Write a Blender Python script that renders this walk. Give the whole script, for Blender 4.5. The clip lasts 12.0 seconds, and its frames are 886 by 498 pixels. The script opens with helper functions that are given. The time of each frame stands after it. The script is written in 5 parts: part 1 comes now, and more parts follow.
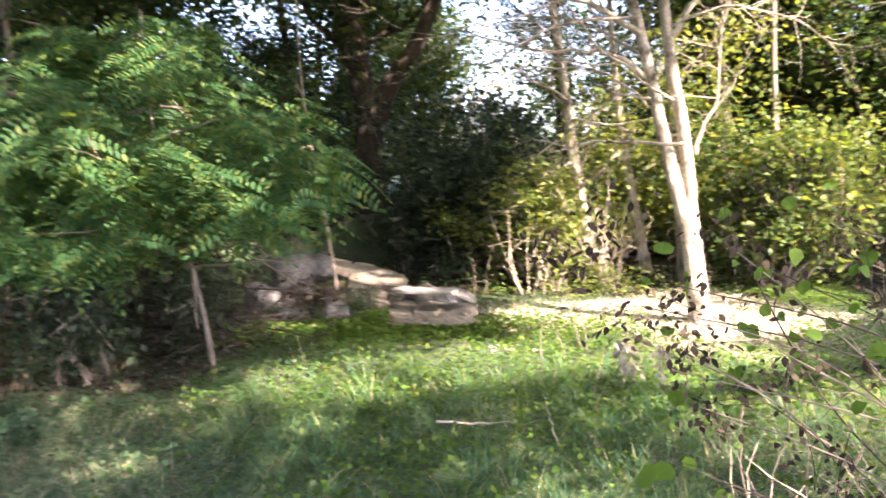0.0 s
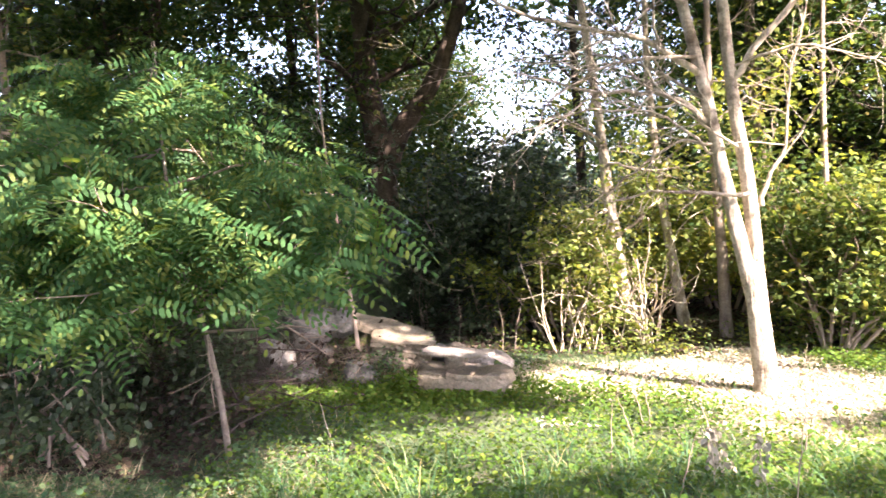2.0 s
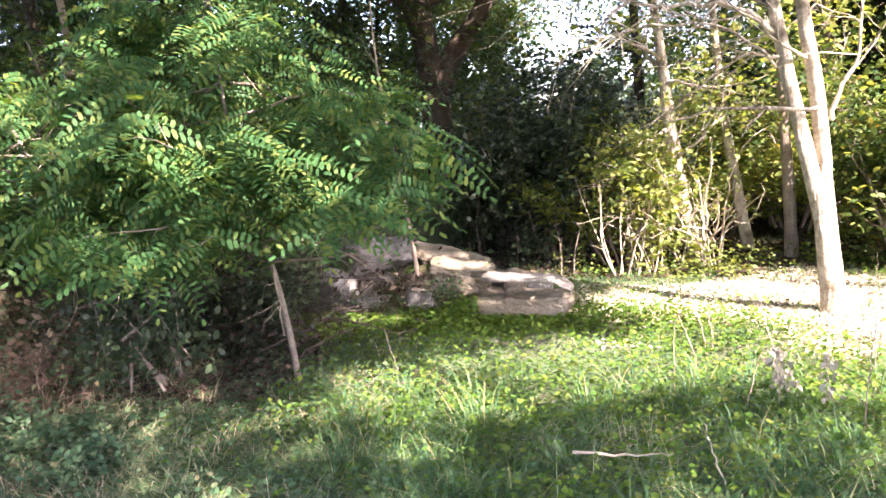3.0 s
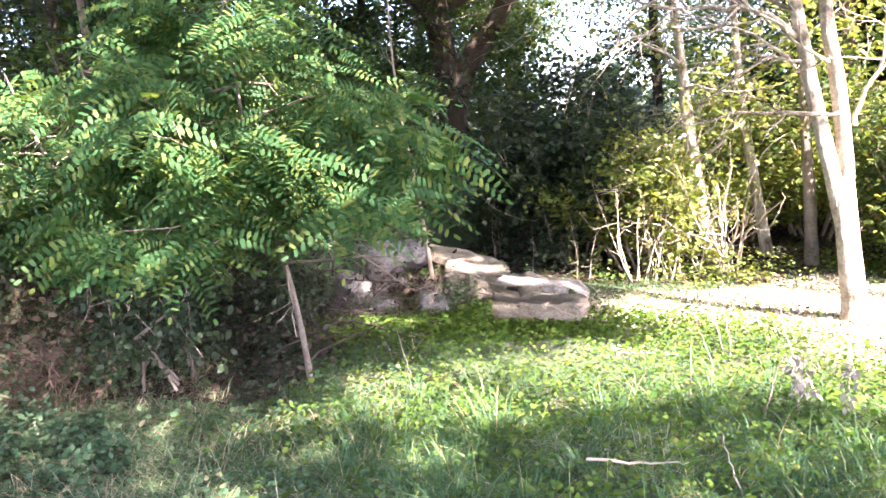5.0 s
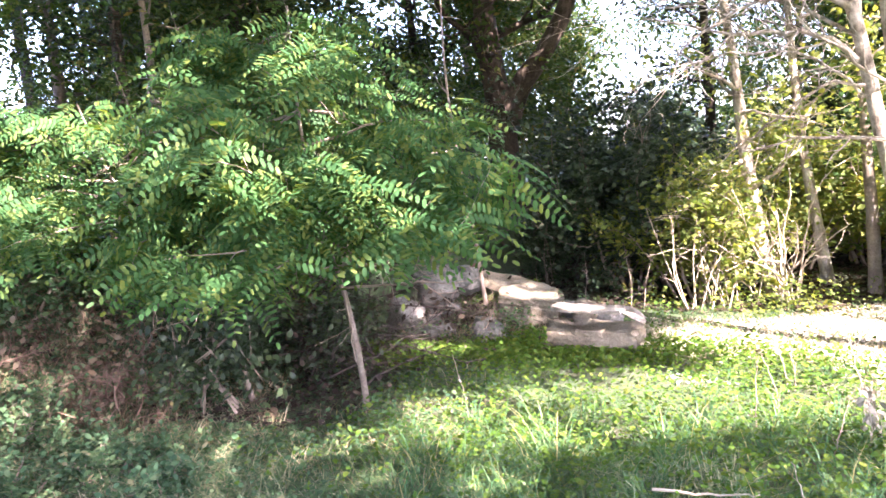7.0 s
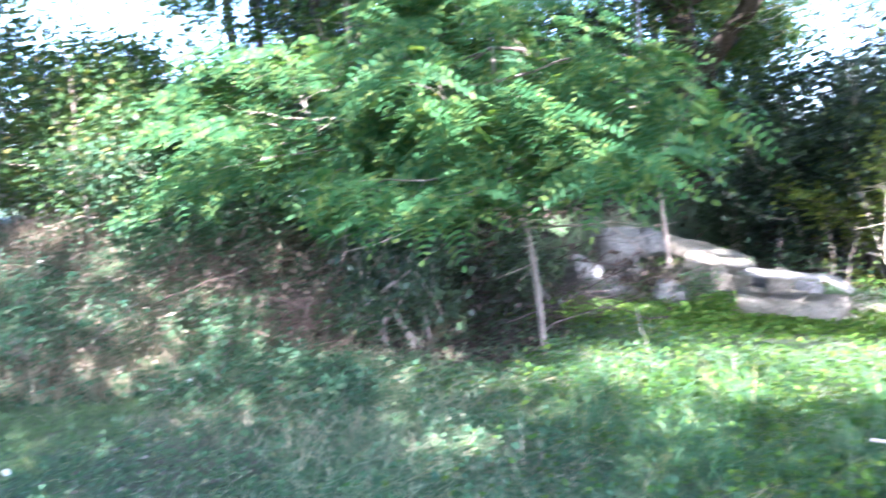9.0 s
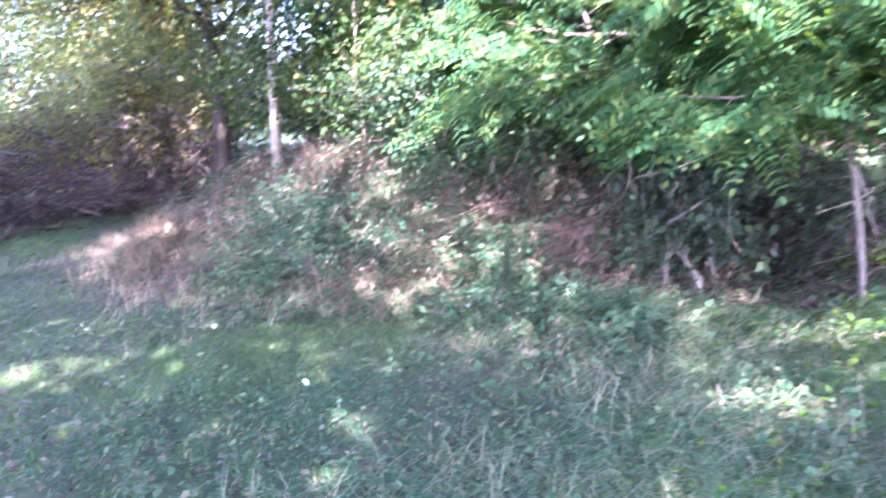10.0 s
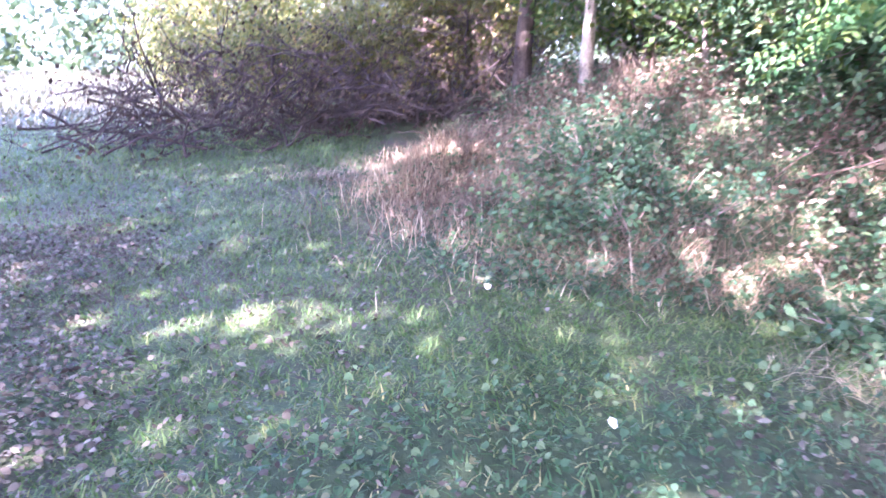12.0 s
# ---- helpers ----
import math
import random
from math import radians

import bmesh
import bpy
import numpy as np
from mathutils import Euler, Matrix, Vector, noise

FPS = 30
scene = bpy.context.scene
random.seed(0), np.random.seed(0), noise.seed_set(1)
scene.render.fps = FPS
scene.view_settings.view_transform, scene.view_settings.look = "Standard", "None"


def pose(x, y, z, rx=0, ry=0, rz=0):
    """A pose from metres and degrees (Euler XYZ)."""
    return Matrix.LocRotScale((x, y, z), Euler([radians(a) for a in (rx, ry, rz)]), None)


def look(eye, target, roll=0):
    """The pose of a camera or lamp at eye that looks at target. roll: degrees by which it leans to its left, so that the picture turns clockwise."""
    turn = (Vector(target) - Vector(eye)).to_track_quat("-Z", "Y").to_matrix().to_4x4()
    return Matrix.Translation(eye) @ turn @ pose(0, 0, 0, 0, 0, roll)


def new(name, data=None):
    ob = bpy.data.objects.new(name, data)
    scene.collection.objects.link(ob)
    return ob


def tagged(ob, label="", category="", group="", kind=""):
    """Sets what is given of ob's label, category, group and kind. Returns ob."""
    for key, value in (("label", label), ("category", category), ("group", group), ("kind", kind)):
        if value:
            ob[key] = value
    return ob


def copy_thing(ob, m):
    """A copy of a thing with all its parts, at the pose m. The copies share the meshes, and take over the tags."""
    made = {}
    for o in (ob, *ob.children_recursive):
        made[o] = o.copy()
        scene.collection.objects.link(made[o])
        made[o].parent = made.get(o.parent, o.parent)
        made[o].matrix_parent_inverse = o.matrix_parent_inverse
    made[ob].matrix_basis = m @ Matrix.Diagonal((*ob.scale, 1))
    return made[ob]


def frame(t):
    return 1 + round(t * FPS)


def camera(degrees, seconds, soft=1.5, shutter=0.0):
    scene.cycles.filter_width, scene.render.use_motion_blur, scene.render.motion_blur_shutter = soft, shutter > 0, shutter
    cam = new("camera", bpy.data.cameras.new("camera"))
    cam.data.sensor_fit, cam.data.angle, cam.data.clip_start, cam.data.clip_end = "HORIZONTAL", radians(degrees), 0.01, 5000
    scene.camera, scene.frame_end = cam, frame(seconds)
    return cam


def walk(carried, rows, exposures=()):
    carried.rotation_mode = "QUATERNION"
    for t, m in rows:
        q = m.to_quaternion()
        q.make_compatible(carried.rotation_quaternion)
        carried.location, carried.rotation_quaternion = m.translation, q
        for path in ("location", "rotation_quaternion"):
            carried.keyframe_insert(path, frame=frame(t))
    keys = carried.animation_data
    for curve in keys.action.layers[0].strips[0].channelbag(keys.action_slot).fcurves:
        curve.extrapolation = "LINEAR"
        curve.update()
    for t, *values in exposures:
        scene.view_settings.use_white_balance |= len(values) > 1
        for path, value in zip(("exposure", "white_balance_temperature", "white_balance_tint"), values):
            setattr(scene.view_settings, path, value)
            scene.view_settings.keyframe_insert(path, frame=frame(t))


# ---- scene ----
cam = camera(59.3, 12.0, shutter=0.5)
PATH = [
    (0, (0.611, 0.227, 1.443), (0.394, 2.205, 1.24), -3.2),
    (0.5, (0.415, 0.452, 1.41), (0.387, 2.439, 1.186), -1.3),
    (1, (0.296, 0.671, 1.536), (0.041, 2.649, 1.389), -2.0),
    (1.5, (0.264, 0.805, 1.486), (0.121, 2.775, 1.171), -2.9),
    (2, (0.192, 0.85, 1.573), (-0.001, 2.838, 1.46), -2.7),
    (2.5, (0.178, 0.819, 1.572), (-0.061, 2.798, 1.403), -2.1),
    (3, (0.168, 0.831, 1.566), (-0.173, 2.781, 1.278), -4.6),
    (3.5, (0.163, 0.85, 1.567), (-0.196, 2.795, 1.274), -4.1),
    (3.7, (0.155, 0.831, 1.577), (-0.204, 2.778, 1.296), -4.2),
    (5.3, (0.171, 0.876, 1.542), (-0.217, 2.819, 1.27), -4.2),
    (5.5, (0.164, 0.869, 1.563), (-0.232, 2.808, 1.277), -5.0),
    (6, (0.145, 0.852, 1.565), (-0.29, 2.788, 1.316), -4.9),
    (6.5, (0.157, 0.844, 1.571), (-0.304, 2.776, 1.337), -4.2),
    (6.7, (0.134, 0.84, 1.572), (-0.345, 2.769, 1.348), -4.2),
    (8.3, (0.023, 0.878, 1.251), (-0.482, 2.812, 1.179), -3.9),
    (8.5, (0.006, 0.88, 1.238), (-0.588, 2.786, 1.119), -3.0),
    (9, (-0.057, 0.845, 1.216), (-0.942, 2.628, 1.023), -2.3),
    (9.5, (-0.259, 0.843, 1.177), (-1.431, 2.439, 0.899), -2.0),
    (10, (-0.425, 0.972, 1.155), (-1.804, 2.381, 0.817), -2.5),
    (10.5, (-0.608, 1.144, 1.164), (-2.099, 2.36, 0.617), -4.3),
    (11, (-0.909, 1.249, 1.109), (-2.492, 2.376, 0.634), 0.9),
    (11.5, (-1.193, 1.403, 1.042), (-2.937, 2.302, 0.651), -0.3),
    (12, (-1.517, 1.588, 1.043), (-3.273, 2.398, 0.534), 0.3),
]
walk(cam, [(t, look(eye, target, roll)) for t, eye, target, roll in PATH], [(0, 3.15, 6250, 34), (0.5, 2.55, 6250, 35), (1, 2.85, 6250, 36), (1.5, 3.3, 6250, 36), (2.5, 3.35, 6200, 37), (3.5, 3.65, 6100, 37), (5.5, 3.85, 5850, 39), (8.3, 3.9, 5950, 39), (9, 4.1, 4850, 28), (9.5, 4.25, 4900, 46), (10.5, 4.47, 5050, 54), (12, 4.5, 5200, 60)])

# ---------------------------------------------------------------- light
SUN = Vector((0.60, -0.52, 0.62)).normalized()      # towards the sun
world = bpy.data.worlds.new("world")
scene.world = world
world.use_nodes = True
wn = world.node_tree.nodes
sky = wn.new("ShaderNodeTexSky")
sky.sky_type, sky.sun_disc = "NISHITA", False
sky.sun_elevation = math.asin(SUN.z)
sky.sun_rotation = math.atan2(SUN.x, SUN.y)
sky.air_density, sky.dust_density = 1.0, 2.5
wn["Background"].inputs["Strength"].default_value = 0.15
world.node_tree.links.new(sky.outputs[0], wn["Background"].inputs["Color"])
sun = new("sun", bpy.data.lights.new("sun", "SUN"))
sun.data.energy, sun.data.angle, sun.data.color = 4.8, radians(0.55), (1.0, 0.89, 0.68)
sun.matrix_basis = look((10, -10, 20), Vector((10, -10, 20)) - SUN)


# ---------------------------------------------------------------- materials
def nodes_of(name):
    mat = bpy.data.materials.new(name)
    mat.use_nodes = True
    nt = mat.node_tree
    return mat, nt, nt.nodes["Principled BSDF"]


def ramp(nt, src, stops):
    r = nt.nodes.new("ShaderNodeValToRGB")
    while len(r.color_ramp.elements) < len(stops):
        r.color_ramp.elements.new(0.5)
    for e, (p, c) in zip(r.color_ramp.elements, stops):
        e.position, e.color = p, (*c, 1)
    nt.links.new(src, r.inputs[0])
    return r.outputs[0]


def noise_of(nt, scale, detail=4, rough=0.6, coords="Object"):
    tc = nt.nodes.new("ShaderNodeTexCoord")
    n = nt.nodes.new("ShaderNodeTexNoise")
    n.inputs["Scale"].default_value, n.inputs["Detail"].default_value, n.inputs["Roughness"].default_value = scale, detail, rough
    nt.links.new(tc.outputs[coords], n.inputs["Vector"])
    return n.outputs["Fac"]


def mixed(nt, fac, a, b, mode="MIX"):
    m = nt.nodes.new("ShaderNodeMix")
    m.data_type, m.blend_type = "RGBA", mode
    for sock, v in ((m.inputs[0], fac), (m.inputs[6], a), (m.inputs[7], b)):
        if isinstance(v, (int, float)):
            sock.default_value = v
        elif isinstance(v, tuple):
            sock.default_value = (*v, 1)
        else:
            nt.links.new(v, sock)
    return m.outputs[2]


def bump(nt, bsdf, height, strength, dist):
    b = nt.nodes.new("ShaderNodeBump")
    b.inputs["Strength"].default_value, b.inputs["Distance"].default_value = strength, dist
    nt.links.new(height, b.inputs["Height"])
    nt.links.new(b.outputs[0], bsdf.inputs["Normal"])


def leaf_mat(name, stops, glow=0.35, glow_tint=(1.35, 1.35, 0.7), rough=0.45, patch=0.5, plain=0.22, gloss=0.4):
    """Leaves: a colour of its own for every leaf, drifting over the crown; light shines through."""
    mat, nt, bsdf = nodes_of(name)
    stops = [(p, tuple((1 - plain) * v + plain * max(c) * k for v, k in zip(c, (0.95, 1.0, 0.85)))) for p, c in stops]
    geo = nt.nodes.new("ShaderNodeNewGeometry")
    info = nt.nodes.new("ShaderNodeObjectInfo")
    col = ramp(nt, geo.outputs["Random Per Island"], stops)
    drift = ramp(nt, noise_of(nt, 1.3, 3), [(0.3, (0.62, 0.66, 0.7)), (0.7, (1.25, 1.2, 1.0))])
    col = mixed(nt, patch, col, mixed(nt, 1.0, col, drift, "MULTIPLY"))
    each = ramp(nt, info.outputs["Random"], [(0.0, (0.8, 0.86, 0.9)), (1.0, (1.2, 1.12, 1.0))])
    col = mixed(nt, 1.0, col, each, "MULTIPLY")
    nt.links.new(col, bsdf.inputs["Base Color"])
    bsdf.inputs["Roughness"].default_value = rough
    bsdf.inputs["Specular IOR Level"].default_value = gloss if rough < 0.6 else 0.12
    tr = nt.nodes.new("ShaderNodeBsdfTranslucent")
    nt.links.new(mixed(nt, 1.0, col, glow_tint, "MULTIPLY"), tr.inputs["Color"])
    ms = nt.nodes.new("ShaderNodeMixShader")
    ms.inputs[0].default_value = glow
    nt.links.new(bsdf.outputs[0], ms.inputs[1])
    nt.links.new(tr.outputs[0], ms.inputs[2])
    nt.links.new(ms.outputs[0], nt.nodes["Material Output"].inputs["Surface"])
    return mat


def rough_mat(name, stops, scale, bump_scale, strength=0.5, dist=0.01, rough=0.9, fine=None, stretch=None):
    """Bark, stone, soil and dead wood: broad blotches, fine grain and relief."""
    mat, nt, bsdf = nodes_of(name)
    base = ramp(nt, noise_of(nt, scale, 6, 0.65), stops)
    if fine:
        base = mixed(nt, 1.0, base, ramp(nt, noise_of(nt, fine, 5, 0.7), [(0.3, (0.6, 0.6, 0.6)), (0.7, (1.25, 1.25, 1.22))]), "MULTIPLY")
    nt.links.new(base, bsdf.inputs["Base Color"])
    bsdf.inputs["Roughness"].default_value = rough
    bsdf.inputs["Specular IOR Level"].default_value = 0.25
    if stretch:
        tc, mp, n = nt.nodes.new("ShaderNodeTexCoord"), nt.nodes.new("ShaderNodeMapping"), nt.nodes.new("ShaderNodeTexNoise")
        mp.inputs["Scale"].default_value = stretch
        n.inputs["Scale"].default_value, n.inputs["Detail"].default_value = bump_scale, 6
        nt.links.new(tc.outputs["Object"], mp.inputs[0])
        nt.links.new(mp.outputs[0], n.inputs["Vector"])
        h = n.outputs["Fac"]
    else:
        h = noise_of(nt, bump_scale, 8, 0.7)
    bump(nt, bsdf, h, strength, dist)
    return mat


M_LOCUST = leaf_mat("locust_leaf", [(0, (0.026, 0.095, 0.034)), (0.6, (0.044, 0.135, 0.042)), (1, (0.13, 0.19, 0.04))], 0.46, (1.75, 1.45, 0.4), rough=0.5, plain=0.12, gloss=0.12)
M_WOOD_LEAF = leaf_mat("wood_leaf", [(0, (0.03, 0.072, 0.022)), (0.6, (0.05, 0.11, 0.028)), (0.92, (0.1, 0.14, 0.03)), (1, (0.2, 0.16, 0.05))], 0.4, (1.6, 1.45, 0.5), plain=0.12, gloss=0.22)
# Leaves in the shade: the shade is put into this darker green.
M_SHADED_LEAF = leaf_mat("shaded_leaf", [(0, (0.018, 0.042, 0.02)), (0.7, (0.03, 0.066, 0.026)), (1, (0.05, 0.09, 0.03))], 0.28)
# Wood-edge leaves in sun: sunlight is put into this paler yellow-green.
M_SUNLIT_LEAF = leaf_mat("sunlit_leaf", [(0, (0.1, 0.17, 0.04)), (0.6, (0.17, 0.23, 0.05)), (0.9, (0.26, 0.29, 0.07)), (1, (0.36, 0.34, 0.1))], 0.52, (1.5, 1.4, 0.5), plain=0.12, gloss=0.2)
M_YELLOW_LEAF = leaf_mat("yellow_leaf", [(0, (0.09, 0.13, 0.025)), (0.5, (0.17, 0.19, 0.03)), (0.9, (0.28, 0.25, 0.05)), (1, (0.36, 0.24, 0.06))], 0.42)
M_GRASS = leaf_mat("grass_blade", [(0, (0.035, 0.11, 0.055)), (0.55, (0.062, 0.158, 0.072)), (0.85, (0.115, 0.195, 0.085)), (1, (0.36, 0.31, 0.16))], 0.3, (1.3, 1.4, 0.6), plain=0.1, gloss=0.15)
M_PALE_GRASS = leaf_mat("pale_grass", [(0, (0.13, 0.19, 0.11)), (0.6, (0.22, 0.28, 0.17)), (1, (0.42, 0.38, 0.27))], 0.3, (1.2, 1.2, 0.8), plain=0.1)
M_LAWN = leaf_mat("lawn_blade", [(0, (0.055, 0.125, 0.032)), (0.6, (0.09, 0.175, 0.048)), (1, (0.18, 0.2, 0.09))], 0.25, (1.2, 1.25, 0.8), plain=0.06, gloss=0.2)
M_MEADOW = leaf_mat("meadow_blade", [(0, (0.09, 0.1, 0.055)), (0.6, (0.15, 0.15, 0.09)), (1, (0.24, 0.22, 0.15))], 0.2, (1.2, 1.2, 0.9))
M_COVER = leaf_mat("cover_leaf", [(0, (0.045, 0.11, 0.016)), (0.6, (0.082, 0.16, 0.019)), (0.93, (0.12, 0.178, 0.025)), (1, (0.16, 0.19, 0.04))], 0.36, (1.4, 1.3, 0.5), 0.6, 0.35, plain=0.04, gloss=0.06)
# Weed green, dulled: the shade beside the bank is put into the colour.
M_WEED = leaf_mat("weed_leaf", [(0, (0.04, 0.1, 0.05)), (0.6, (0.07, 0.145, 0.068)), (0.93, (0.125, 0.185, 0.09)), (1, (0.25, 0.22, 0.13))], 0.3, (1.3, 1.25, 0.7), plain=0.12, gloss=0.1)
M_STRAW = leaf_mat("straw", [(0, (0.2, 0.16, 0.1)), (0.5, (0.32, 0.26, 0.17)), (1, (0.5, 0.43, 0.31))], 0.2, (1.1, 1.0, 0.8), 0.7)
M_RUST = leaf_mat("rust_grass", [(0, (0.1, 0.065, 0.042)), (0.6, (0.18, 0.12, 0.078)), (1, (0.3, 0.225, 0.15))], 0.2, (1.2, 0.9, 0.7), 0.7)
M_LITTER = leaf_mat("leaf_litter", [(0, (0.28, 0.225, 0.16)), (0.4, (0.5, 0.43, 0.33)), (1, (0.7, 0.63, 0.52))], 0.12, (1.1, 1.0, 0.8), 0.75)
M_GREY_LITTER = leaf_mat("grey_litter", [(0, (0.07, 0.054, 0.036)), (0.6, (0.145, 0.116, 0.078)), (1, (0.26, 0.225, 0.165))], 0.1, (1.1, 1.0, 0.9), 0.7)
M_BANK_LITTER = leaf_mat("bank_litter", [(0, (0.09, 0.065, 0.045)), (0.6, (0.2, 0.15, 0.11)), (1, (0.34, 0.28, 0.21))], 0.12, (1.1, 1.0, 0.8), 0.75)
# Dead-leaf brown, darkened further to deepen the shade under the locust.
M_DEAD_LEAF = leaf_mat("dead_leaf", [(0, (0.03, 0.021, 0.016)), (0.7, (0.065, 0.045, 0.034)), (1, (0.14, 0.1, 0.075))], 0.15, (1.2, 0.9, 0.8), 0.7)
M_PALE = leaf_mat("pale_leaf", [(0, (0.6, 0.6, 0.55)), (1, (0.8, 0.8, 0.75))], 0.1, (1, 1, 1), 0.6)
M_BARK = rough_mat("dark_bark", [(0.3, (0.035, 0.026, 0.02)), (0.7, (0.11, 0.088, 0.068))], 5, 16, 0.9, 0.03, fine=40, stretch=(1, 1, 0.22))
M_GREY_BARK = rough_mat("grey_bark", [(0.3, (0.13, 0.105, 0.085)), (0.7, (0.27, 0.23, 0.185))], 6, 22, 0.7, 0.015, fine=60, stretch=(1, 1, 0.25))
M_PALE_BARK = rough_mat("pale_bark", [(0.34, (0.13, 0.105, 0.075)), (0.48, (0.33, 0.285, 0.22)), (0.7, (0.52, 0.47, 0.38))], 6, 20, 1.0, 0.03, fine=38, stretch=(1, 1, 0.3))
M_TWIG = rough_mat("twig", [(0.3, (0.15, 0.115, 0.09)), (0.7, (0.34, 0.28, 0.22))], 9, 60, 0.4, 0.004)
# Dead-twig brown, darkened to put the shade inside the piles into it.
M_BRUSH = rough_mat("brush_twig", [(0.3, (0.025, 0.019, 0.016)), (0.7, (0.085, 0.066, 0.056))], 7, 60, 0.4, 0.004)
M_REDTWIG = rough_mat("red_twig", [(0.3, (0.11, 0.068, 0.048)), (0.7, (0.26, 0.18, 0.135))], 7, 60, 0.4, 0.004)
M_STICK = rough_mat("bleached_stick", [(0.3, (0.27, 0.225, 0.165)), (0.7, (0.46, 0.4, 0.31))], 12, 70, 0.5, 0.003)
M_ROCK = rough_mat("grey_rock", [(0.25, (0.07, 0.068, 0.06)), (0.5, (0.17, 0.165, 0.15)), (0.8, (0.3, 0.29, 0.265))], 4.5, 18, 0.9, 0.03, fine=34)
M_CONC = rough_mat("weathered_concrete", [(0.25, (0.11, 0.092, 0.062)), (0.5, (0.19, 0.165, 0.12)), (0.8, (0.28, 0.255, 0.2))], 3.5, 40, 0.6, 0.012, fine=50)
M_SLAB = rough_mat("pale_concrete", [(0.25, (0.12, 0.11, 0.09)), (0.5, (0.22, 0.205, 0.175)), (0.8, (0.34, 0.325, 0.29))], 5, 45, 0.5, 0.008, fine=60)


def ground_mat():
    mat, nt, bsdf = nodes_of("ground_soil")
    soil = ramp(nt, noise_of(nt, 6, 8, 0.7), [(0.3, (0.05, 0.04, 0.03)), (0.7, (0.13, 0.105, 0.075))])
    moss = ramp(nt, noise_of(nt, 14, 6, 0.7), [(0.3, (0.035, 0.06, 0.025)), (0.7, (0.075, 0.12, 0.04))])
    col = mixed(nt, ramp(nt, noise_of(nt, 0.8, 5, 0.6), [(0.3, (0, 0, 0)), (0.52, (1, 1, 1))]), soil, moss)
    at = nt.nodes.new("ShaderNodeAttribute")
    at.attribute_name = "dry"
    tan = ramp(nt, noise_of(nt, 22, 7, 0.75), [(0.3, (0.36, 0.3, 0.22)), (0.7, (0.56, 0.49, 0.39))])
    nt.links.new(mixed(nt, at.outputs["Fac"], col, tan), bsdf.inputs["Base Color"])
    bsdf.inputs["Roughness"].default_value = 0.95
    bump(nt, bsdf, noise_of(nt, 30, 8, 0.75), 0.7, 0.03)
    return mat


M_GROUND = ground_mat()


# ---------------------------------------------------------------- mesh helpers
rng = np.random.default_rng(7)


def mesh_of(name, verts, tris, mat, smooth=False):
    me = bpy.data.meshes.new(name)
    verts, tris = np.asarray(verts, np.float32), np.asarray(tris, np.int32)
    me.vertices.add(len(verts))
    me.vertices.foreach_set("co", verts.ravel())
    me.loops.add(tris.size)
    me.loops.foreach_set("vertex_index", tris.ravel())
    me.polygons.add(len(tris))
    me.polygons.foreach_set("loop_start", np.arange(0, tris.size, 3, dtype=np.int32))
    me.polygons.foreach_set("use_smooth", np.full(len(tris), smooth))
    me.update(calc_edges=True)
    me.materials.append(mat)
    return me


def unit(a):
    return a / np.maximum(np.linalg.norm(a, axis=-1, keepdims=True), 1e-9)


LEAF = np.array([[0, 0, 0], [0.35, 0.27, 0.06], [0.35, -0.27, 0.06], [0.72, 0.2, 0.05], [0.72, -0.2, 0.05], [1, 0, -0.08]])
LEAF_T = np.array([[0, 2, 1], [1, 2, 4], [1, 4, 3], [3, 4, 5]])
OVAL = np.array([[0, 0, 0], [0.18, 0.19, 0.03], [0.18, -0.19, 0.03], [0.78, 0.2, 0.03], [0.78, -0.2, 0.03], [1, 0, -0.04]])
SMALL = np.array([[0, 0, 0], [0.5, 0.3, 0.07], [0.5, -0.3, 0.07], [1, 0, -0.05]])
SMALL_T = np.array([[0, 2, 1], [1, 2, 3]])
BROAD = np.array([[0, 0, 0], [0.12, 0.38, 0.03], [0.12, -0.38, 0.03], [0.5, 0.46, 0.05], [0.5, -0.46, 0.05], [1, 0, -0.1], [0.45, 0, -0.03]])
BROAD_T = np.array([[0, 6, 1], [0, 2, 6], [1, 6, 3], [2, 4, 6], [3, 6, 5], [4, 5, 6]])
BLADE = np.array([[0, 0.035, 0], [0, -0.035, 0], [0.55, 0.03, -0.06], [0.55, -0.03, -0.06], [1, 0, -0.34]])
BLADE_T = np.array([[0, 1, 3], [0, 3, 2], [2, 3, 4]])


def strewn(shape, tri, pos, along, normal, size):
    """Vertices and triangles of many small leaves, each at its own place, heading, tilt and size."""
    pos, u = np.asarray(pos, float), unit(np.asarray(along, float))
    v = unit(np.cross(np.asarray(normal, float), u))
    w = np.cross(u, v)
    size = np.asarray(size, float)
    if size.ndim == 1:
        size = np.repeat(size[:, None], 3, 1)
    s = shape[None] * size[:, None]
    verts = pos[:, None] + s[..., 0:1] * u[:, None] + s[..., 1:2] * v[:, None] + s[..., 2:3] * w[:, None]
    tris = tri[None] + (np.arange(len(pos)) * len(shape))[:, None, None]
    return verts.reshape(-1, 3), tris.reshape(-1, 3)


def joined(lots):
    vs, ts, n = [], [], 0
    for v, t in lots:
        vs.append(v), ts.append(t + n)
        n += len(v)
    return np.concatenate(vs), np.concatenate(ts)


def part(name, me, parent, label=""):
    ob = new(name, me)
    ob.parent = parent
    return tagged(ob, label) if label else ob


def thing(name, label, category, group="", kind="", at=(0, 0, 0)):
    ob = new(name)
    ob.location = at
    ob.empty_display_size = 0.1
    return tagged(ob, label, category, group, kind)


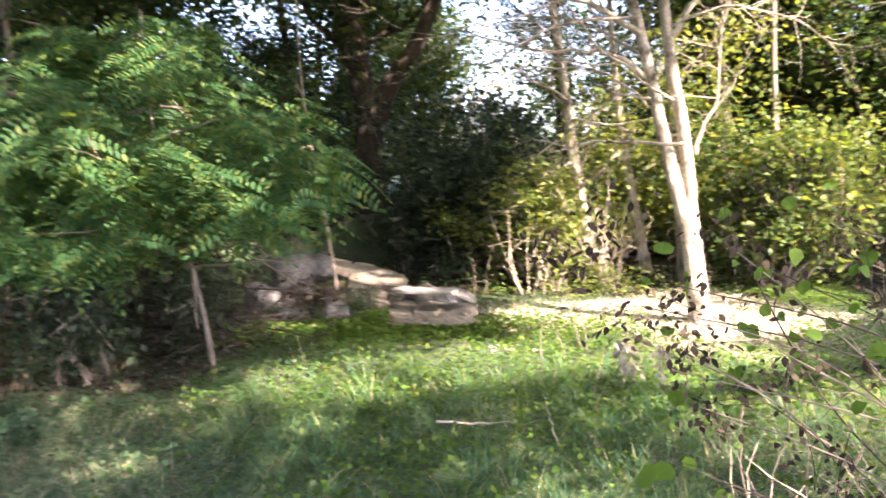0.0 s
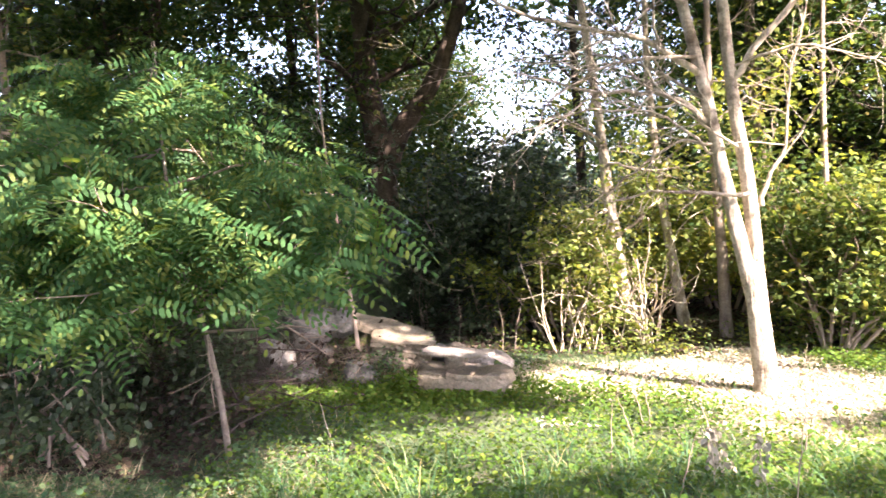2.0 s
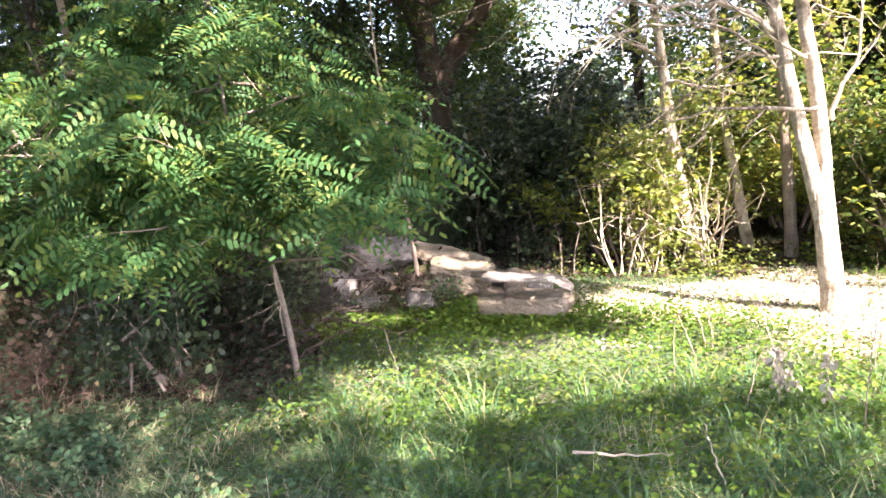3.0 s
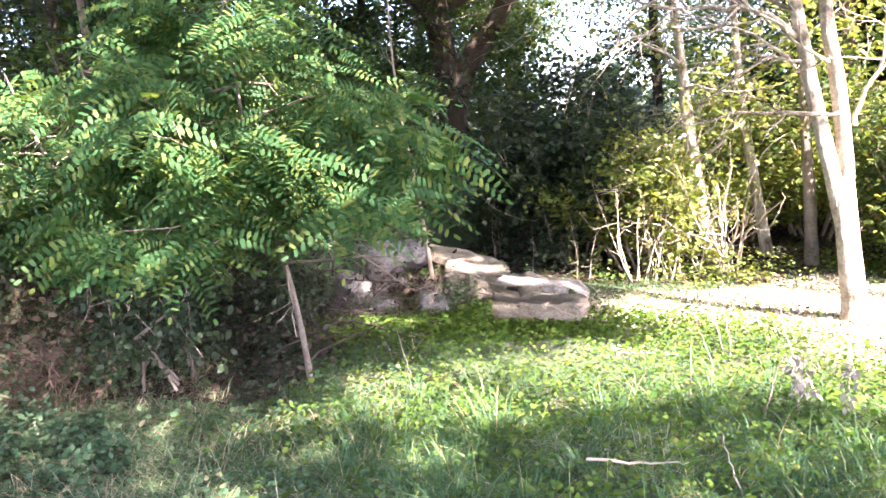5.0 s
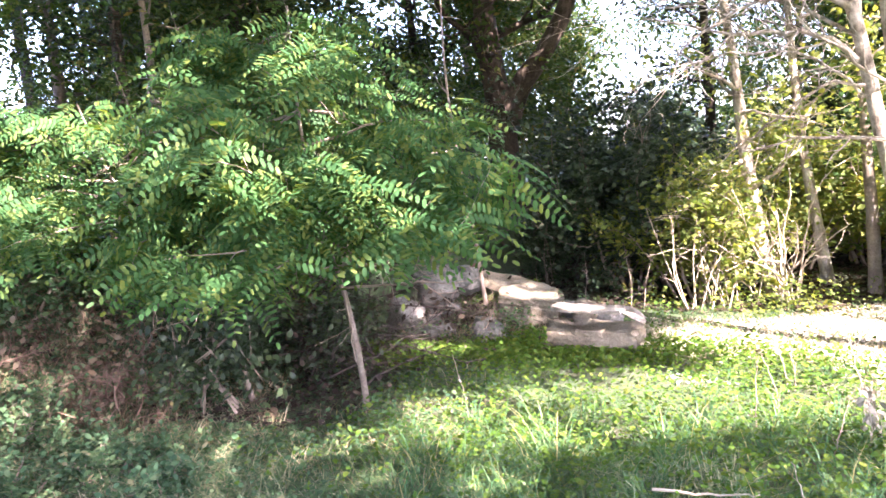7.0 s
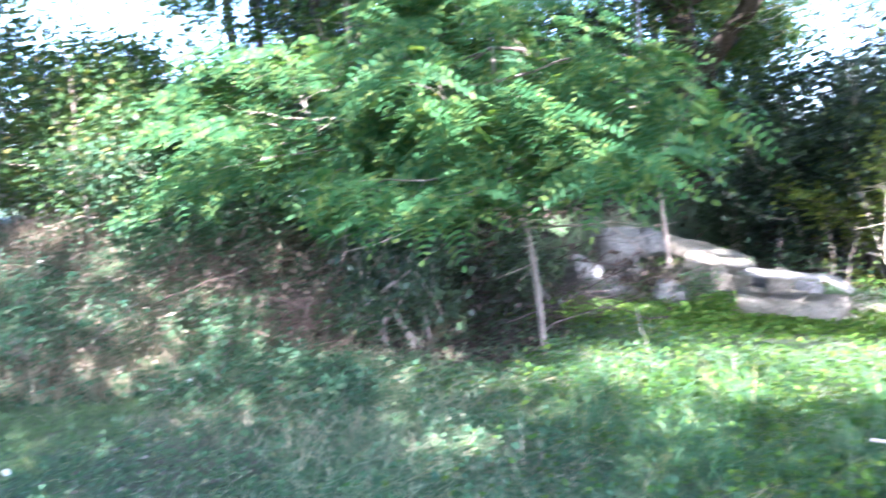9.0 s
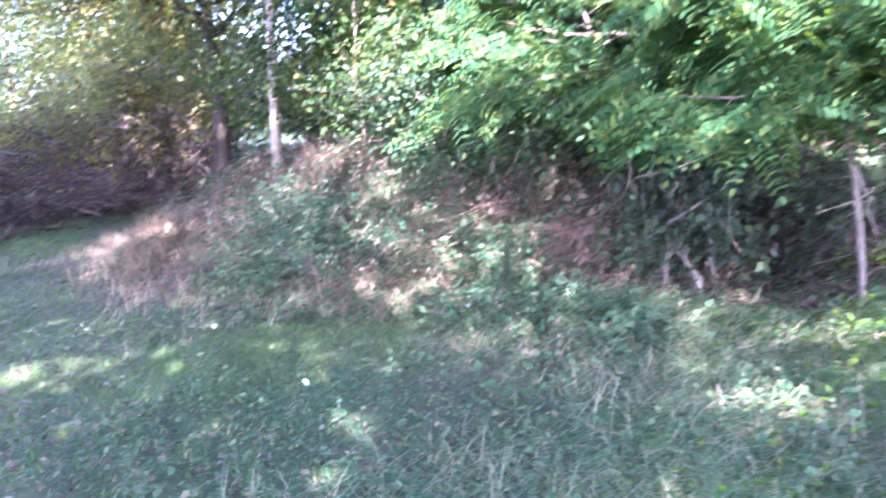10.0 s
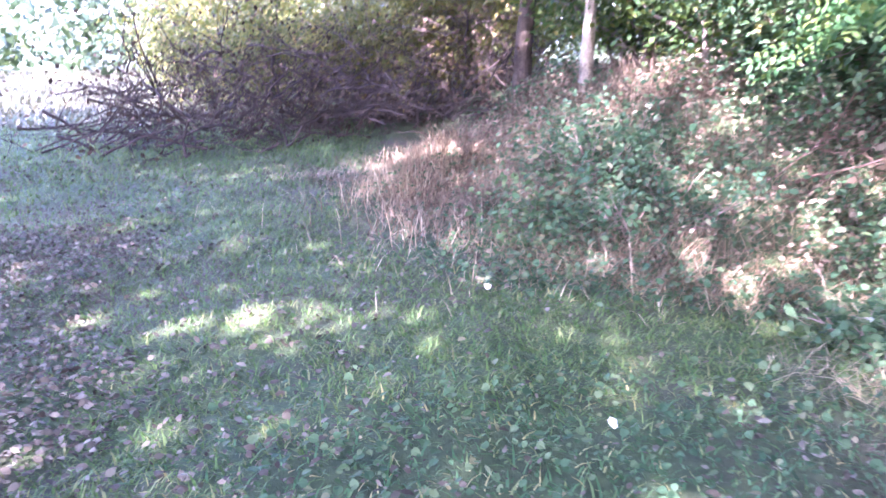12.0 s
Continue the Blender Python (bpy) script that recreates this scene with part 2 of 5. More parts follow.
def tube(pts, radii, sides=7, lump=0.0, seed=0):
    """A round, tapered, slightly lumpy limb along a line of points."""
    pts, radii = np.asarray(pts, float), np.asarray(radii, float)
    d = unit(np.gradient(pts, axis=0))
    ref = np.array([0.0, 1.0, 0.0]) if abs(d[0][1]) < 0.8 else np.array([1.0, 0.0, 0.0])
    a = unit(np.cross(d, ref))
    b = np.cross(d, a)
    ang = np.linspace(0, 2 * np.pi, sides, endpoint=False)
    r = radii[:, None] * np.ones(sides)
    if lump:
        g = np.random.default_rng(seed)
        r = r * (1 + lump * g.normal(size=sides)[None] * 0.6 + lump * g.normal(size=r.shape) * 0.5)
    v = pts[:, None] + r[..., None] * (np.cos(ang)[None, :, None] * a[:, None] + np.sin(ang)[None, :, None] * b[:, None])
    n = len(pts)
    v = np.concatenate([v.reshape(-1, 3), pts[-1:] + d[-1:] * radii[-1]])
    t = []
    for i in range(n - 1):
        for j in range(sides):
            p, q = i * sides + j, i * sides + (j + 1) % sides
            t += [(p, q, q + sides), (p, q + sides, p + sides)]
    for j in range(sides):
        t.append(((n - 1) * sides + j, (n - 1) * sides + (j + 1) % sides, n * sides))
    return v, np.array(t)


def bend(pts, n):
    """A smooth line of n points through a few given ones."""
    pts = np.asarray(pts, float)
    s = np.linspace(0, len(pts) - 1, n)
    out = []
    for x in s:
        i = min(int(x), len(pts) - 2)
        f = x - i
        p0, p1, p2, p3 = pts[max(i - 1, 0)], pts[i], pts[i + 1], pts[min(i + 2, len(pts) - 1)]
        out.append(0.5 * (2 * p1 + (p2 - p0) * f + (2 * p0 - 5 * p1 + 4 * p2 - p3) * f * f + (3 * p1 - p0 - 3 * p2 + p3) * f ** 3))
    return np.array(out)


def shoot(start, way, length, g, n=8, wander=0.25, lift=0.0):
    """A wandering line for a limb or twig."""
    p, d, out = np.array(start, float), unit(np.array(way, float)), []
    for _ in range(n):
        out.append(p.copy())
        d = unit(d + g.normal(size=3) * wander + np.array([0, 0, lift]))
        p = p + d * length / (n - 1)
    return np.array(out)


def twiggy(line, r, g, twigs=5, reach=0.45, sides=5, levels=1):
    """A limb with side twigs, as one mesh; returns it and the twig tips."""
    lots, tips = [tube(line, np.linspace(r, r * 0.25, len(line)), sides)], [line[-1]]
    total = np.linalg.norm(np.diff(line, axis=0), axis=1).sum()
    for _ in range(twigs):
        k = g.integers(max(1, len(line) // 4), len(line))
        way = unit(line[k] - line[k - 1]) + g.normal(size=3) * 0.75
        tl = shoot(line[k], way, total * reach * g.uniform(0.5, 1.1), g, 6, 0.22, 0.03)
        rr = r * (1 - 0.75 * k / len(line)) * 0.5
        lots.append(tube(tl, np.linspace(rr, rr * 0.3, 6), 4))
        tips += [tl[-1], tl[3]]
        if levels > 1:
            for _ in range(3):
                k2 = g.integers(2, 6)
                t2 = shoot(tl[k2 - 1], unit(tl[k2] - tl[k2 - 1]) + g.normal(size=3) * 0.8, total * reach * 0.45, g, 5, 0.25)
                lots.append(tube(t2, np.linspace(rr * 0.5, rr * 0.2, 5), 3))
                tips.append(t2[-1])
    return joined(lots), np.array(tips)


def leaves_round(tips, per, spread, size, g, shape=SMALL, tri=SMALL_T, droop=0.3, flat=0.6):
    """Leaves in loose clumps round twig tips."""
    tips = np.asarray(tips)
    n = len(tips) * per
    pos = np.repeat(tips, per, 0) + g.normal(size=(n, 3)) * spread * np.array([1, 1, 0.7])
    along = g.normal(size=(n, 3))
    along[:, 2] = along[:, 2] * 0.4 - droop
    normal = g.normal(size=(n, 3)) * flat + np.array([0, 0, 1.0])
    return strewn(shape, tri, pos, along, normal, size * g.uniform(0.6, 1.25, n))


# ---------------------------------------------------------------- the lie of the land
FOOT = ((-40, 9.0), (-14, 6.4), (-10, 5.2), (-8, 4.4), (-6.6, 3.7), (-5.4, 3.5), (-4.3, 3.75), (-3.3, 4.9), (-2.6, 6.2), (-2.0, 8.6), (-1.0, 14))


def foot(x):
    fx, fy = zip(*FOOT)
    return np.interp(x, fx, fy, right=60.0)


def ease(a):
    a = np.clip(a, 0, 1)
    return a * a * (3 - 2 * a)


def height(x, y):
    x, y = np.asarray(x, float), np.asarray(y, float)
    h = 0.72 * ease((y - foot(x)) / 1.7)
    h = np.maximum(h, 0.42 * np.exp(-(((x + 1.35) / 0.95) ** 2 + ((y - 8.3) / 0.5) ** 2)))
    h = np.maximum(h, 0.3 * np.exp(-(((x + 1.3) / 0.55) ** 2 + ((y - 7.76) / 0.24) ** 2)))
    h = np.maximum(h, 0.3 * np.exp(-(((x + 6.8) / 0.5) ** 2 + ((y - 4.15) / 0.4) ** 2)))
    h = h + 0.04 * np.clip(y - 9, 0, 20) * np.exp(-np.clip(-x - 3, 0, 9))
    h = h + 0.018 * np.sin(x * 2.1 + 0.7) * np.sin(y * 1.7) + 0.012 * np.sin(x * 5.3 + y * 3.1)
    return h


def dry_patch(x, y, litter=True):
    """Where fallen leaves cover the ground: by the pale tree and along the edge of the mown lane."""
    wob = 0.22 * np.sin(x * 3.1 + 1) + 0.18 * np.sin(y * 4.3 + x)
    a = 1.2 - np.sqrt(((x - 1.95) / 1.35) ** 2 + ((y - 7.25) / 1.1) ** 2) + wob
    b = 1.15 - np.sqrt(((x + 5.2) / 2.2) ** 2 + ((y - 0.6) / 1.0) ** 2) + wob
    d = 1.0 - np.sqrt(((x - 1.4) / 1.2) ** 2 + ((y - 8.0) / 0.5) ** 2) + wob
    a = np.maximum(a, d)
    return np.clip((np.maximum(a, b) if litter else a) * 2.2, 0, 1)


def build_ground():
    xs = np.concatenate([[-900, -400, -150, -70, -45], np.linspace(-32, -12, 41), np.linspace(-11.8, 6, 180), np.linspace(6.5, 20, 20), [35, 70, 150, 400, 900]])
    ys = np.concatenate([[-900, -400, -150, -60, -30, -15, -8, -4], np.linspace(-2, 11, 140), np.linspace(11.5, 26, 30), [35, 60, 150, 400, 900]])
    X, Y = np.meshgrid(xs, ys)
    Z = height(X, Y)
    Z += 0.003 * np.random.default_rng(3).normal(size=Z.shape)
    n, m = len(xs), len(ys)
    i = np.arange(n * m).reshape(m, n)
    a, b, c, d = i[:-1, :-1].ravel(), i[:-1, 1:].ravel(), i[1:, 1:].ravel(), i[1:, :-1].ravel()
    tris = np.concatenate([np.stack([a, b, c], 1), np.stack([a, c, d], 1)])
    me = mesh_of("ground", np.stack([X, Y, Z], -1).reshape(-1, 3), tris, M_GROUND, True)
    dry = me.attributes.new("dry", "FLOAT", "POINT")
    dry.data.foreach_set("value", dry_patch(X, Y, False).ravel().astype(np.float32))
    tagged(new("ground", me), "uneven soil ground with moss, rising to a bank", "ground", kind="structure")


build_ground()


def on_ground(x, y):
    return float(height(x, y))


# ---------------------------------------------------------------- rubble
def stone(name, label, at, dims, turn, seed, mat, category="rock", rough=0.12, blocky=0.5, group="rocks in the rubble heap", cuts=13):
    """A broken stone: a blocky lump, chipped flat on some sides, with rounded edges."""
    bm = bmesh.new()
    bmesh.ops.create_cube(bm, size=1.0)
    bmesh.ops.subdivide_edges(bm, edges=bm.edges[:], cuts=cuts, use_grid_fill=True)
    g = np.random.default_rng(seed)
    off = Vector(g.uniform(-50, 50, 3))
    chips = [(Vector(unit(g.normal(size=3))), g.uniform(0.36, 0.5)) for _ in range(7)]
    for v in bm.verts:
        p = v.co
        q = p.normalized() * 0.56
        p = p.lerp(q, 1 - blocky)
        for nrm, lim in chips:
            over = p.dot(nrm) - lim
            if over > 0 and blocky < 0.9:
                p = p - nrm * over * 0.85
        q = Vector((p.x * dims[0], p.y * dims[1], p.z * dims[2])) / max(dims)
        p = p + p.normalized() * rough * (noise.noise(q * 2.6 + off) + 0.45 * noise.noise(q * 7 + off) + (0.3 if blocky > 0.7 else 0.15) * noise.noise(q * 19 + off))
        v.co = Vector((p.x * dims[0], p.y * dims[1], p.z * dims[2]))
    me = bpy.data.meshes.new(name)
    bm.to_mesh(me)
    bm.free()
    me.materials.append(mat)
    me.polygons.foreach_set("use_smooth", [blocky < 0.85] * len(me.polygons))
    ob = new(name, me)
    ob.matrix_basis = pose(*at, *turn)
    return tagged(ob, label, category, group)


def build_rubble():
    stone("concrete_slab", "pale broken concrete slab tilted on top of a block", (-0.34, 7.25, 0.345), (0.58, 0.3, 0.03), (-1, 4, -4), 11, M_SLAB, "slab", 0.1, 0.92, "concrete rubble")
    stone("concrete_slab", "broken end of the concrete slab, sagging", (0.03, 7.24, 0.285), (0.2, 0.26, 0.035), (3, 27, -5), 12, M_SLAB, "slab", 0.16, 0.84, "concrete rubble")
    stone("concrete_block", "buff weathered concrete block under the slab", (-0.33, 7.5, -0.045), (0.74, 0.5, 0.4), (0, 4, -4), 13, M_CONC, "concrete block", 0.17, 0.9, "concrete rubble")
    stone("rock", "dark stone wedged between block and slab", (-0.4, 7.72, 0.21), (0.2, 0.14, 0.24), (0, 3, 0), 22, M_CONC, cuts=7)
    stone("concrete_beam", "long sloping concrete beam lying on the heap", (-1.13, 8.1, 0.455), (1.0, 0.34, 0.1), (8, 14, -4), 14, M_CONC, "slab", 0.2, 0.86, "concrete rubble")
    stone("rock", "broad buff bedding stone, flat-topped and sunlit", (-0.9, 7.78, 0.3), (0.56, 0.46, 0.22), (7, 7, 6), 15, M_CONC, rough=0.2, blocky=0.92)
    stone("rock", "low grey stone sloping behind the slab", (-0.48, 7.9, 0.2), (0.66, 0.34, 0.14), (0, 9, 3), 23, M_ROCK, rough=0.22, blocky=0.8)
    stone("rock", "pale grey boulder with rough face in front of the heap", (-1.22, 7.48, 0.035), (0.34, 0.32, 0.37), (0, 12, 12), 16, M_ROCK, blocky=0.62)
    stone("rock", "large grey rock at the top of the heap", (-1.78, 7.86, 0.484), (0.42, 0.4, 0.35), (5, -8, 24), 17, M_ROCK, blocky=0.65)
    stone("rock", "grey angular rock low in the heap", (-1.99, 7.62, 0.282), (0.32, 0.3, 0.24), (0, 14, -20), 18, M_ROCK, blocky=0.7)
    stone("rock", "small grey rock in dry grass", (-1.69, 7.48, 0.111), (0.30, 0.24, 0.18), (0, -6, 30), 19, M_ROCK, blocky=0.6)
    stone("rock", "grey rock sunk in the heap's crest", (-1.54, 8.0, 0.492), (0.32, 0.34, 0.27), (0, 8, 15), 20, M_ROCK, blocky=0.6)
    stone("rock", "half-buried grey rock at the heap's foot", (-1.90, 7.5, 0.061), (0.29, 0.24, 0.16), (0, 0, 60), 21, M_ROCK)
    g = np.random.default_rng(24)
    for k in range(13):
        x = g.uniform(-2.25, -0.75)
        y = g.uniform(7.5, 7.95)
        d = g.uniform(0.12, 0.24)
        stone("rock", "small broken grey rock wedged in the heap", (x, y, on_ground(x, y) + g.uniform(-0.01, 0.14)), (d, d * 0.9, d * g.uniform(0.6, 0.9)), tuple(g.uniform(-25, 25, 3)), 200 + k, M_ROCK, cuts=7)


build_rubble()


# ---------------------------------------------------------------- trees
def pale_tree():
    """The bleached tree with two stems from one base and bare, hooked branches."""
    g = np.random.default_rng(21)
    x, y = 2.02, 6.95
    root = thing("bare_tree", "pale sunlit tree with twin trunks and bare branches", "tree", at=(x, y, 0))
    base = bend([(0.02, 0, -0.1), (0.02, 0, 0.1), (-0.02, 0, 0.55), (-0.06, 0, 1.0)], 12)
    part("trunk", mesh_of("trunk", *tube(base, [0.17, 0.145, 0.115, 0.1, 0.092, 0.088, 0.086, 0.084, 0.083, 0.083, 0.082, 0.08], 14, 0.05, 1), M_PALE_BARK, True), root)
    left = bend([(-0.045, 0.01, 0.7), (-0.17, -0.02, 1.25), (-0.27, 0.0, 1.75), (-0.38, 0, 2.35), (-0.62, 0.1, 3.6), (-0.8, 0.3, 5.5)], 18)
    right = bend([(-0.03, 0.01, 0.7), (-0.04, 0.02, 1.25), (-0.1, 0, 1.8), (-0.18, 0, 2.35), (-0.25, 0.1, 3.8), (-0.2, 0.2, 5.8)], 18)
    part("stem", mesh_of("stem", *tube(left, np.linspace(0.06, 0.034, 18), 11, 0.06, 2), M_PALE_BARK, True), root)
    part("stem", mesh_of("stem", *tube(right, np.linspace(0.062, 0.034, 18), 11, 0.06, 3), M_PALE_BARK, True), root)
    limbs = [
        ([(-0.1, -0.08, 1.55), (-0.5, -0.2, 1.56), (-0.85, -0.25, 1.6), (-1.2, -0.3, 1.52)], 0.018),
        ([(-0.35, 0, 2.1), (-0.7, -0.1, 2.32), (-1.2, -0.2, 2.36), (-1.75, -0.3, 2.5)], 0.026),
        ([(-0.3, 0, 1.9), (-0.62, -0.15, 1.95), (-1.0, -0.2, 1.72), (-1.3, -0.25, 1.5)], 0.014),
        ([(0.02, 0, 1.45), (0.1, 0, 1.72), (0.2, 0, 1.95), (0.24, 0, 2.4), (0.4, 0, 3.0)], 0.02),
        ([(-0.2, 0, 2.4), (0.2, -0.1, 2.9), (0.7, -0.2, 3.4), (1.2, -0.2, 4.2)], 0.03),
        ([(-0.4, 0, 2.45), (-0.9, -0.1, 2.75), (-1.6, -0.2, 2.9), (-2.4, -0.3, 3.3)], 0.03),
        ([(-0.5, 0, 3.0), (-1.0, 0.2, 3.5), (-1.5, 0.5, 4.3), (-1.7, 0.6, 5.2)], 0.03),
        ([(-0.25, 0, 3.2), (0.1, 0.4, 3.9), (0.5, 0.8, 4.8), (0.7, 1.0, 5.6)], 0.03),
        ([(-0.3, 0, 1.85), (-0.75, -0.2, 2.15), (-1.35, -0.4, 2.2), (-1.9, -0.5, 2.0)], 0.013),
        ([(-0.36, 0, 2.25), (-0.8, 0.2, 2.6), (-1.4, 0.3, 2.75), (-2.2, 0.3, 2.6)], 0.016),
        ([(-0.12, 0, 1.9), (-0.5, -0.3, 2.1), (-0.9, -0.45, 2.45), (-1.2, -0.5, 3.0)], 0.013),
        ([(-0.2, 0, 2.5), (0.25, -0.2, 2.6), (0.7, -0.3, 2.45), (1.0, -0.35, 2.2)], 0.013),
        ([(-0.42, 0, 2.6), (-1.0, -0.3, 2.55), (-1.5, -0.5, 2.3), (-1.75, -0.55, 1.95)], 0.016),
    ]
    for pts, r in limbs:
        line = bend(pts, 14) + g.normal(size=(14, 3)) * 0.012
        line[0] = pts[0]
        (v, t), _ = twiggy(line, r, g, 12, 0.42, 6, 2)
        part("limb", mesh_of("limb", v, t, M_PALE_BARK, True), root)


pale_tree()


def wood_tree(name, label, at, line, r, crown, mat_bark, mat_leaf, seed, limbs=9, per=26, spread=0.32, size=0.1, low=0.3, reach=1.8, group="", sides=9):
    """A forest tree: lumpy trunk, limbs with twigs, a loose crown round the twig tips."""
    g = np.random.default_rng(seed)
    root = thing(name, label, "tree", group, at=at)
    pts = bend(line, 16)
    part("trunk", mesh_of("trunk", *tube(pts, r * np.concatenate([[1.35, 1.12], np.linspace(1, 0.35, 14)]), sides, 0.06, seed), mat_bark, True), root)
    tips = []
    for i in range(limbs):
        k = int(g.uniform(low, 0.97) * 15)
        a = g.uniform(0, 2 * np.pi)
        way = (np.cos(a), np.sin(a), g.uniform(0.0, 0.8))
        lim = shoot(pts[k], way, reach * g.uniform(0.6, 1.15), g, 9, 0.2, 0.04)
        (v, t), tp = twiggy(lim, r * (0.38 - 0.012 * k), g, 7, 0.5, 5)
        part("limb", mesh_of("limb", v, t, mat_bark, True), root)
        tips.append(tp)
    tips = np.concatenate(tips)
    tips = np.concatenate([tips, pts[-1] + g.normal(size=(crown, 3)) * np.array([0.7, 0.7, 0.5]) * reach * 0.6])
    part("crown", mesh_of("crown", *leaves_round(tips, per, spread, size, g), mat_leaf), root)
    return root


def dark_oak():
    """The big dark tree behind the rubble, forking above head height."""
    root = wood_tree("forked_tree", "massive dark-barked tree forking above the rubble", (-1.85, 12.8, 0.1),
                     [(0.05, 0, -0.2), (0, 0, 1.0), (-0.03, 0, 2.2), (-0.15, 0, 3.4), (-0.3, 0.2, 5.5), (-0.3, 0.4, 8.5)], 0.27, 60, M_BARK, M_WOOD_LEAF, 31, 14, 46, 0.26, 0.11, 0.5, 3.0, sides=13)
    fork = bend([(0.05, 0, 2.0), (0.3, 0, 2.65), (0.75, 0.0, 3.2), (1.2, 0.1, 4.2), (1.7, 0.3, 6.2)], 14)
    part("fork", mesh_of("fork", *tube(fork, np.linspace(0.2, 0.09, 14), 11, 0.06, 5), M_BARK, True), root)


dark_oak()


def shrub(name, label, at, size, mat_leaf, seed, stems=9, per=34, leaf=0.08, spread=0.16, mat_stem=M_TWIG, group="", shape=SMALL, tri=SMALL_T, category="shrub"):
    """Stems fanning out of the ground, with twigs and loose leaf clumps."""
    g = np.random.default_rng(seed)
    root = thing(name, label, category, group, at=at)
    lots, tips = [], []
    for i in range(stems):
        a, rr = g.uniform(0, 2 * np.pi), g.uniform(0.05, 0.32)
        st = np.array([np.cos(a) * rr * size[0] * 0.5, np.sin(a) * rr * size[1] * 0.5, -0.05])
        way = np.array([np.cos(a) * size[0] * 0.5, np.sin(a) * size[1] * 0.5, size[2]])
        line = shoot(st, way, size[2] * g.uniform(0.7, 1.15), g, 9, 0.16, 0.02)
        (v, t), tp = twiggy(line, 0.012 + 0.006 * size[2], g, 8, 0.42, 5)
        part("stem", mesh_of("stem", v, t, mat_stem, True), root)
        tips += [tp, line[3:]]
    tips = np.concatenate(tips)
    part("foliage", mesh_of("foliage", *leaves_round(tips, per, spread, leaf, g, shape, tri), mat_leaf), root)
    return root


def forest():
    G = "trees of the wood"
    a = wood_tree("woodland_tree", "slender grey-barked woodland tree in leaf", (3.3, 11.2, 0.05), [(0, 0, -0.2), (0.05, 0, 1.5), (-0.05, 0.1, 4), (0.1, 0, 8)], 0.11, 26, M_GREY_BARK, M_WOOD_LEAF, 41, 13, 46, 0.2, 0.095, 0.25, 2.0, G)
    b = wood_tree("woodland_tree", "dark-barked woodland tree in full leaf", (-4.9, 11.6, 0.8), [(0, 0, -0.2), (-0.1, 0, 1.5), (0.1, 0.1, 4), (0.3, 0, 8.5)], 0.14, 30, M_BARK, M_WOOD_LEAF, 42, 15, 50, 0.23, 0.095, 0.38, 2.3, G)
    c = wood_tree("woodland_tree", "tall woodland tree with a thin crown", (1.3, 14.2, 0.2), [(0, 0, -0.2), (0, 0, 2), (-0.05, 0.1, 4.5), (0, 0, 9)], 0.1, 22, M_BARK, M_SHADED_LEAF, 43, 10, 34, 0.2, 0.095, 0.4, 1.8, G)
    g = np.random.default_rng(5)
    spots = [(a, 4.6, 12.4, 1.0), (a, 3.4, 18.5, 1.1), (a, -7.6, 10.2, 1.0), (a, 6.4, 10.2, 1.05), (a, -3.2, 17.0, 1.2), (a, -15.5, 7.6, 1.0),
             (b, 5.8, 14.6, 1.1), (b, -1.4, 19.5, 1.2), (b, -6.4, 14.4, 1.15), (b, -10.0, 12.4, 1.1), (b, 8.6, 12.2, 1.15), (b, -20.0, 9.0, 1.1),
             (c, 4.8, 15.4, 1.1), (c, -3.4, 13.8, 0.95), (c, -8.6, 13.2, 1.05), (c, 7.2, 15.8, 1.1), (c, -6.0, 9.4, 0.9), (b, 5.5, 11.3, 0.92)]
    for src, x, y, s in spots:
        copy_thing(src, pose(x, y, on_ground(x, y) - 0.03, 0, 0, g.uniform(0, 360)) @ Matrix.Diagonal((s, s, s * g.uniform(0.92, 1.1), 1)))
    u = wood_tree("understory_tree", "low understory tree with leaves almost to the ground", (-3.1, 14.8, 0.2), [(0, 0, -0.2), (0.1, 0, 1.2), (-0.1, 0.1, 2.8), (0.1, 0, 4.6)], 0.06, 30, M_BARK, M_WOOD_LEAF, 44, 17, 40, 0.24, 0.1, 0.2, 1.5, G)
    for x, y, s in [(-4.6, 13.4, 0.9), (-6.4, 12.4, 1.0), (-5.4, 11.4, 0.9), (-7.3, 10.9, 0.85), (-15.0, 7.4, 0.9), (-18.0, 6.6, 1.0), (-2.1, 17.4, 1.25), (5.4, 16.4, 1.3), (4.4, 13.7, 1.0), (6.6, 11.4, 1.0), (-1.7, 17.6, 0.85), (1.8, 21.0, 1.0)]:
        copy_thing(u, pose(x, y, on_ground(x, y) - 0.03, 0, 0, g.uniform(0, 360)) @ Matrix.Diagonal((s, s, s * g.uniform(0.92, 1.1), 1)))
    U = "undergrowth of the wood"
    shrub("leafy_sapling", "sapling with broad leaves beside the bare tree, sunlight put into its yellow-green", (3.05, 8.3, 0.0), (1.5, 1.0, 1.75), M_SUNLIT_LEAF, 55, 8, 22, 0.085, 0.17, group=U, shape=LEAF, tri=LEAF_T, category="sapling")
    d = shrub("shrub", "leafy shrub of the wood, its shade put into the dark green", (0.0, 9.9, 0.0), (1.5, 1.3, 1.75), M_SHADED_LEAF, 51, 13, 46, 0.085, 0.12, group=U)
    e = shrub("shrub", "shrub at the wood's edge, sunlight put into its yellow-green", (0.72, 9.35, 0.0), (1.2, 0.8, 1.35), M_SUNLIT_LEAF, 52, 11, 26, 0.075, 0.1, group=U)
    f = shrub("shrub", "loose green undergrowth shrub", (-3.4, 9.6, 0.6), (1.8, 1.4, 1.7), M_WOOD_LEAF, 53, 11, 38, 0.085, 0.13, group=U)
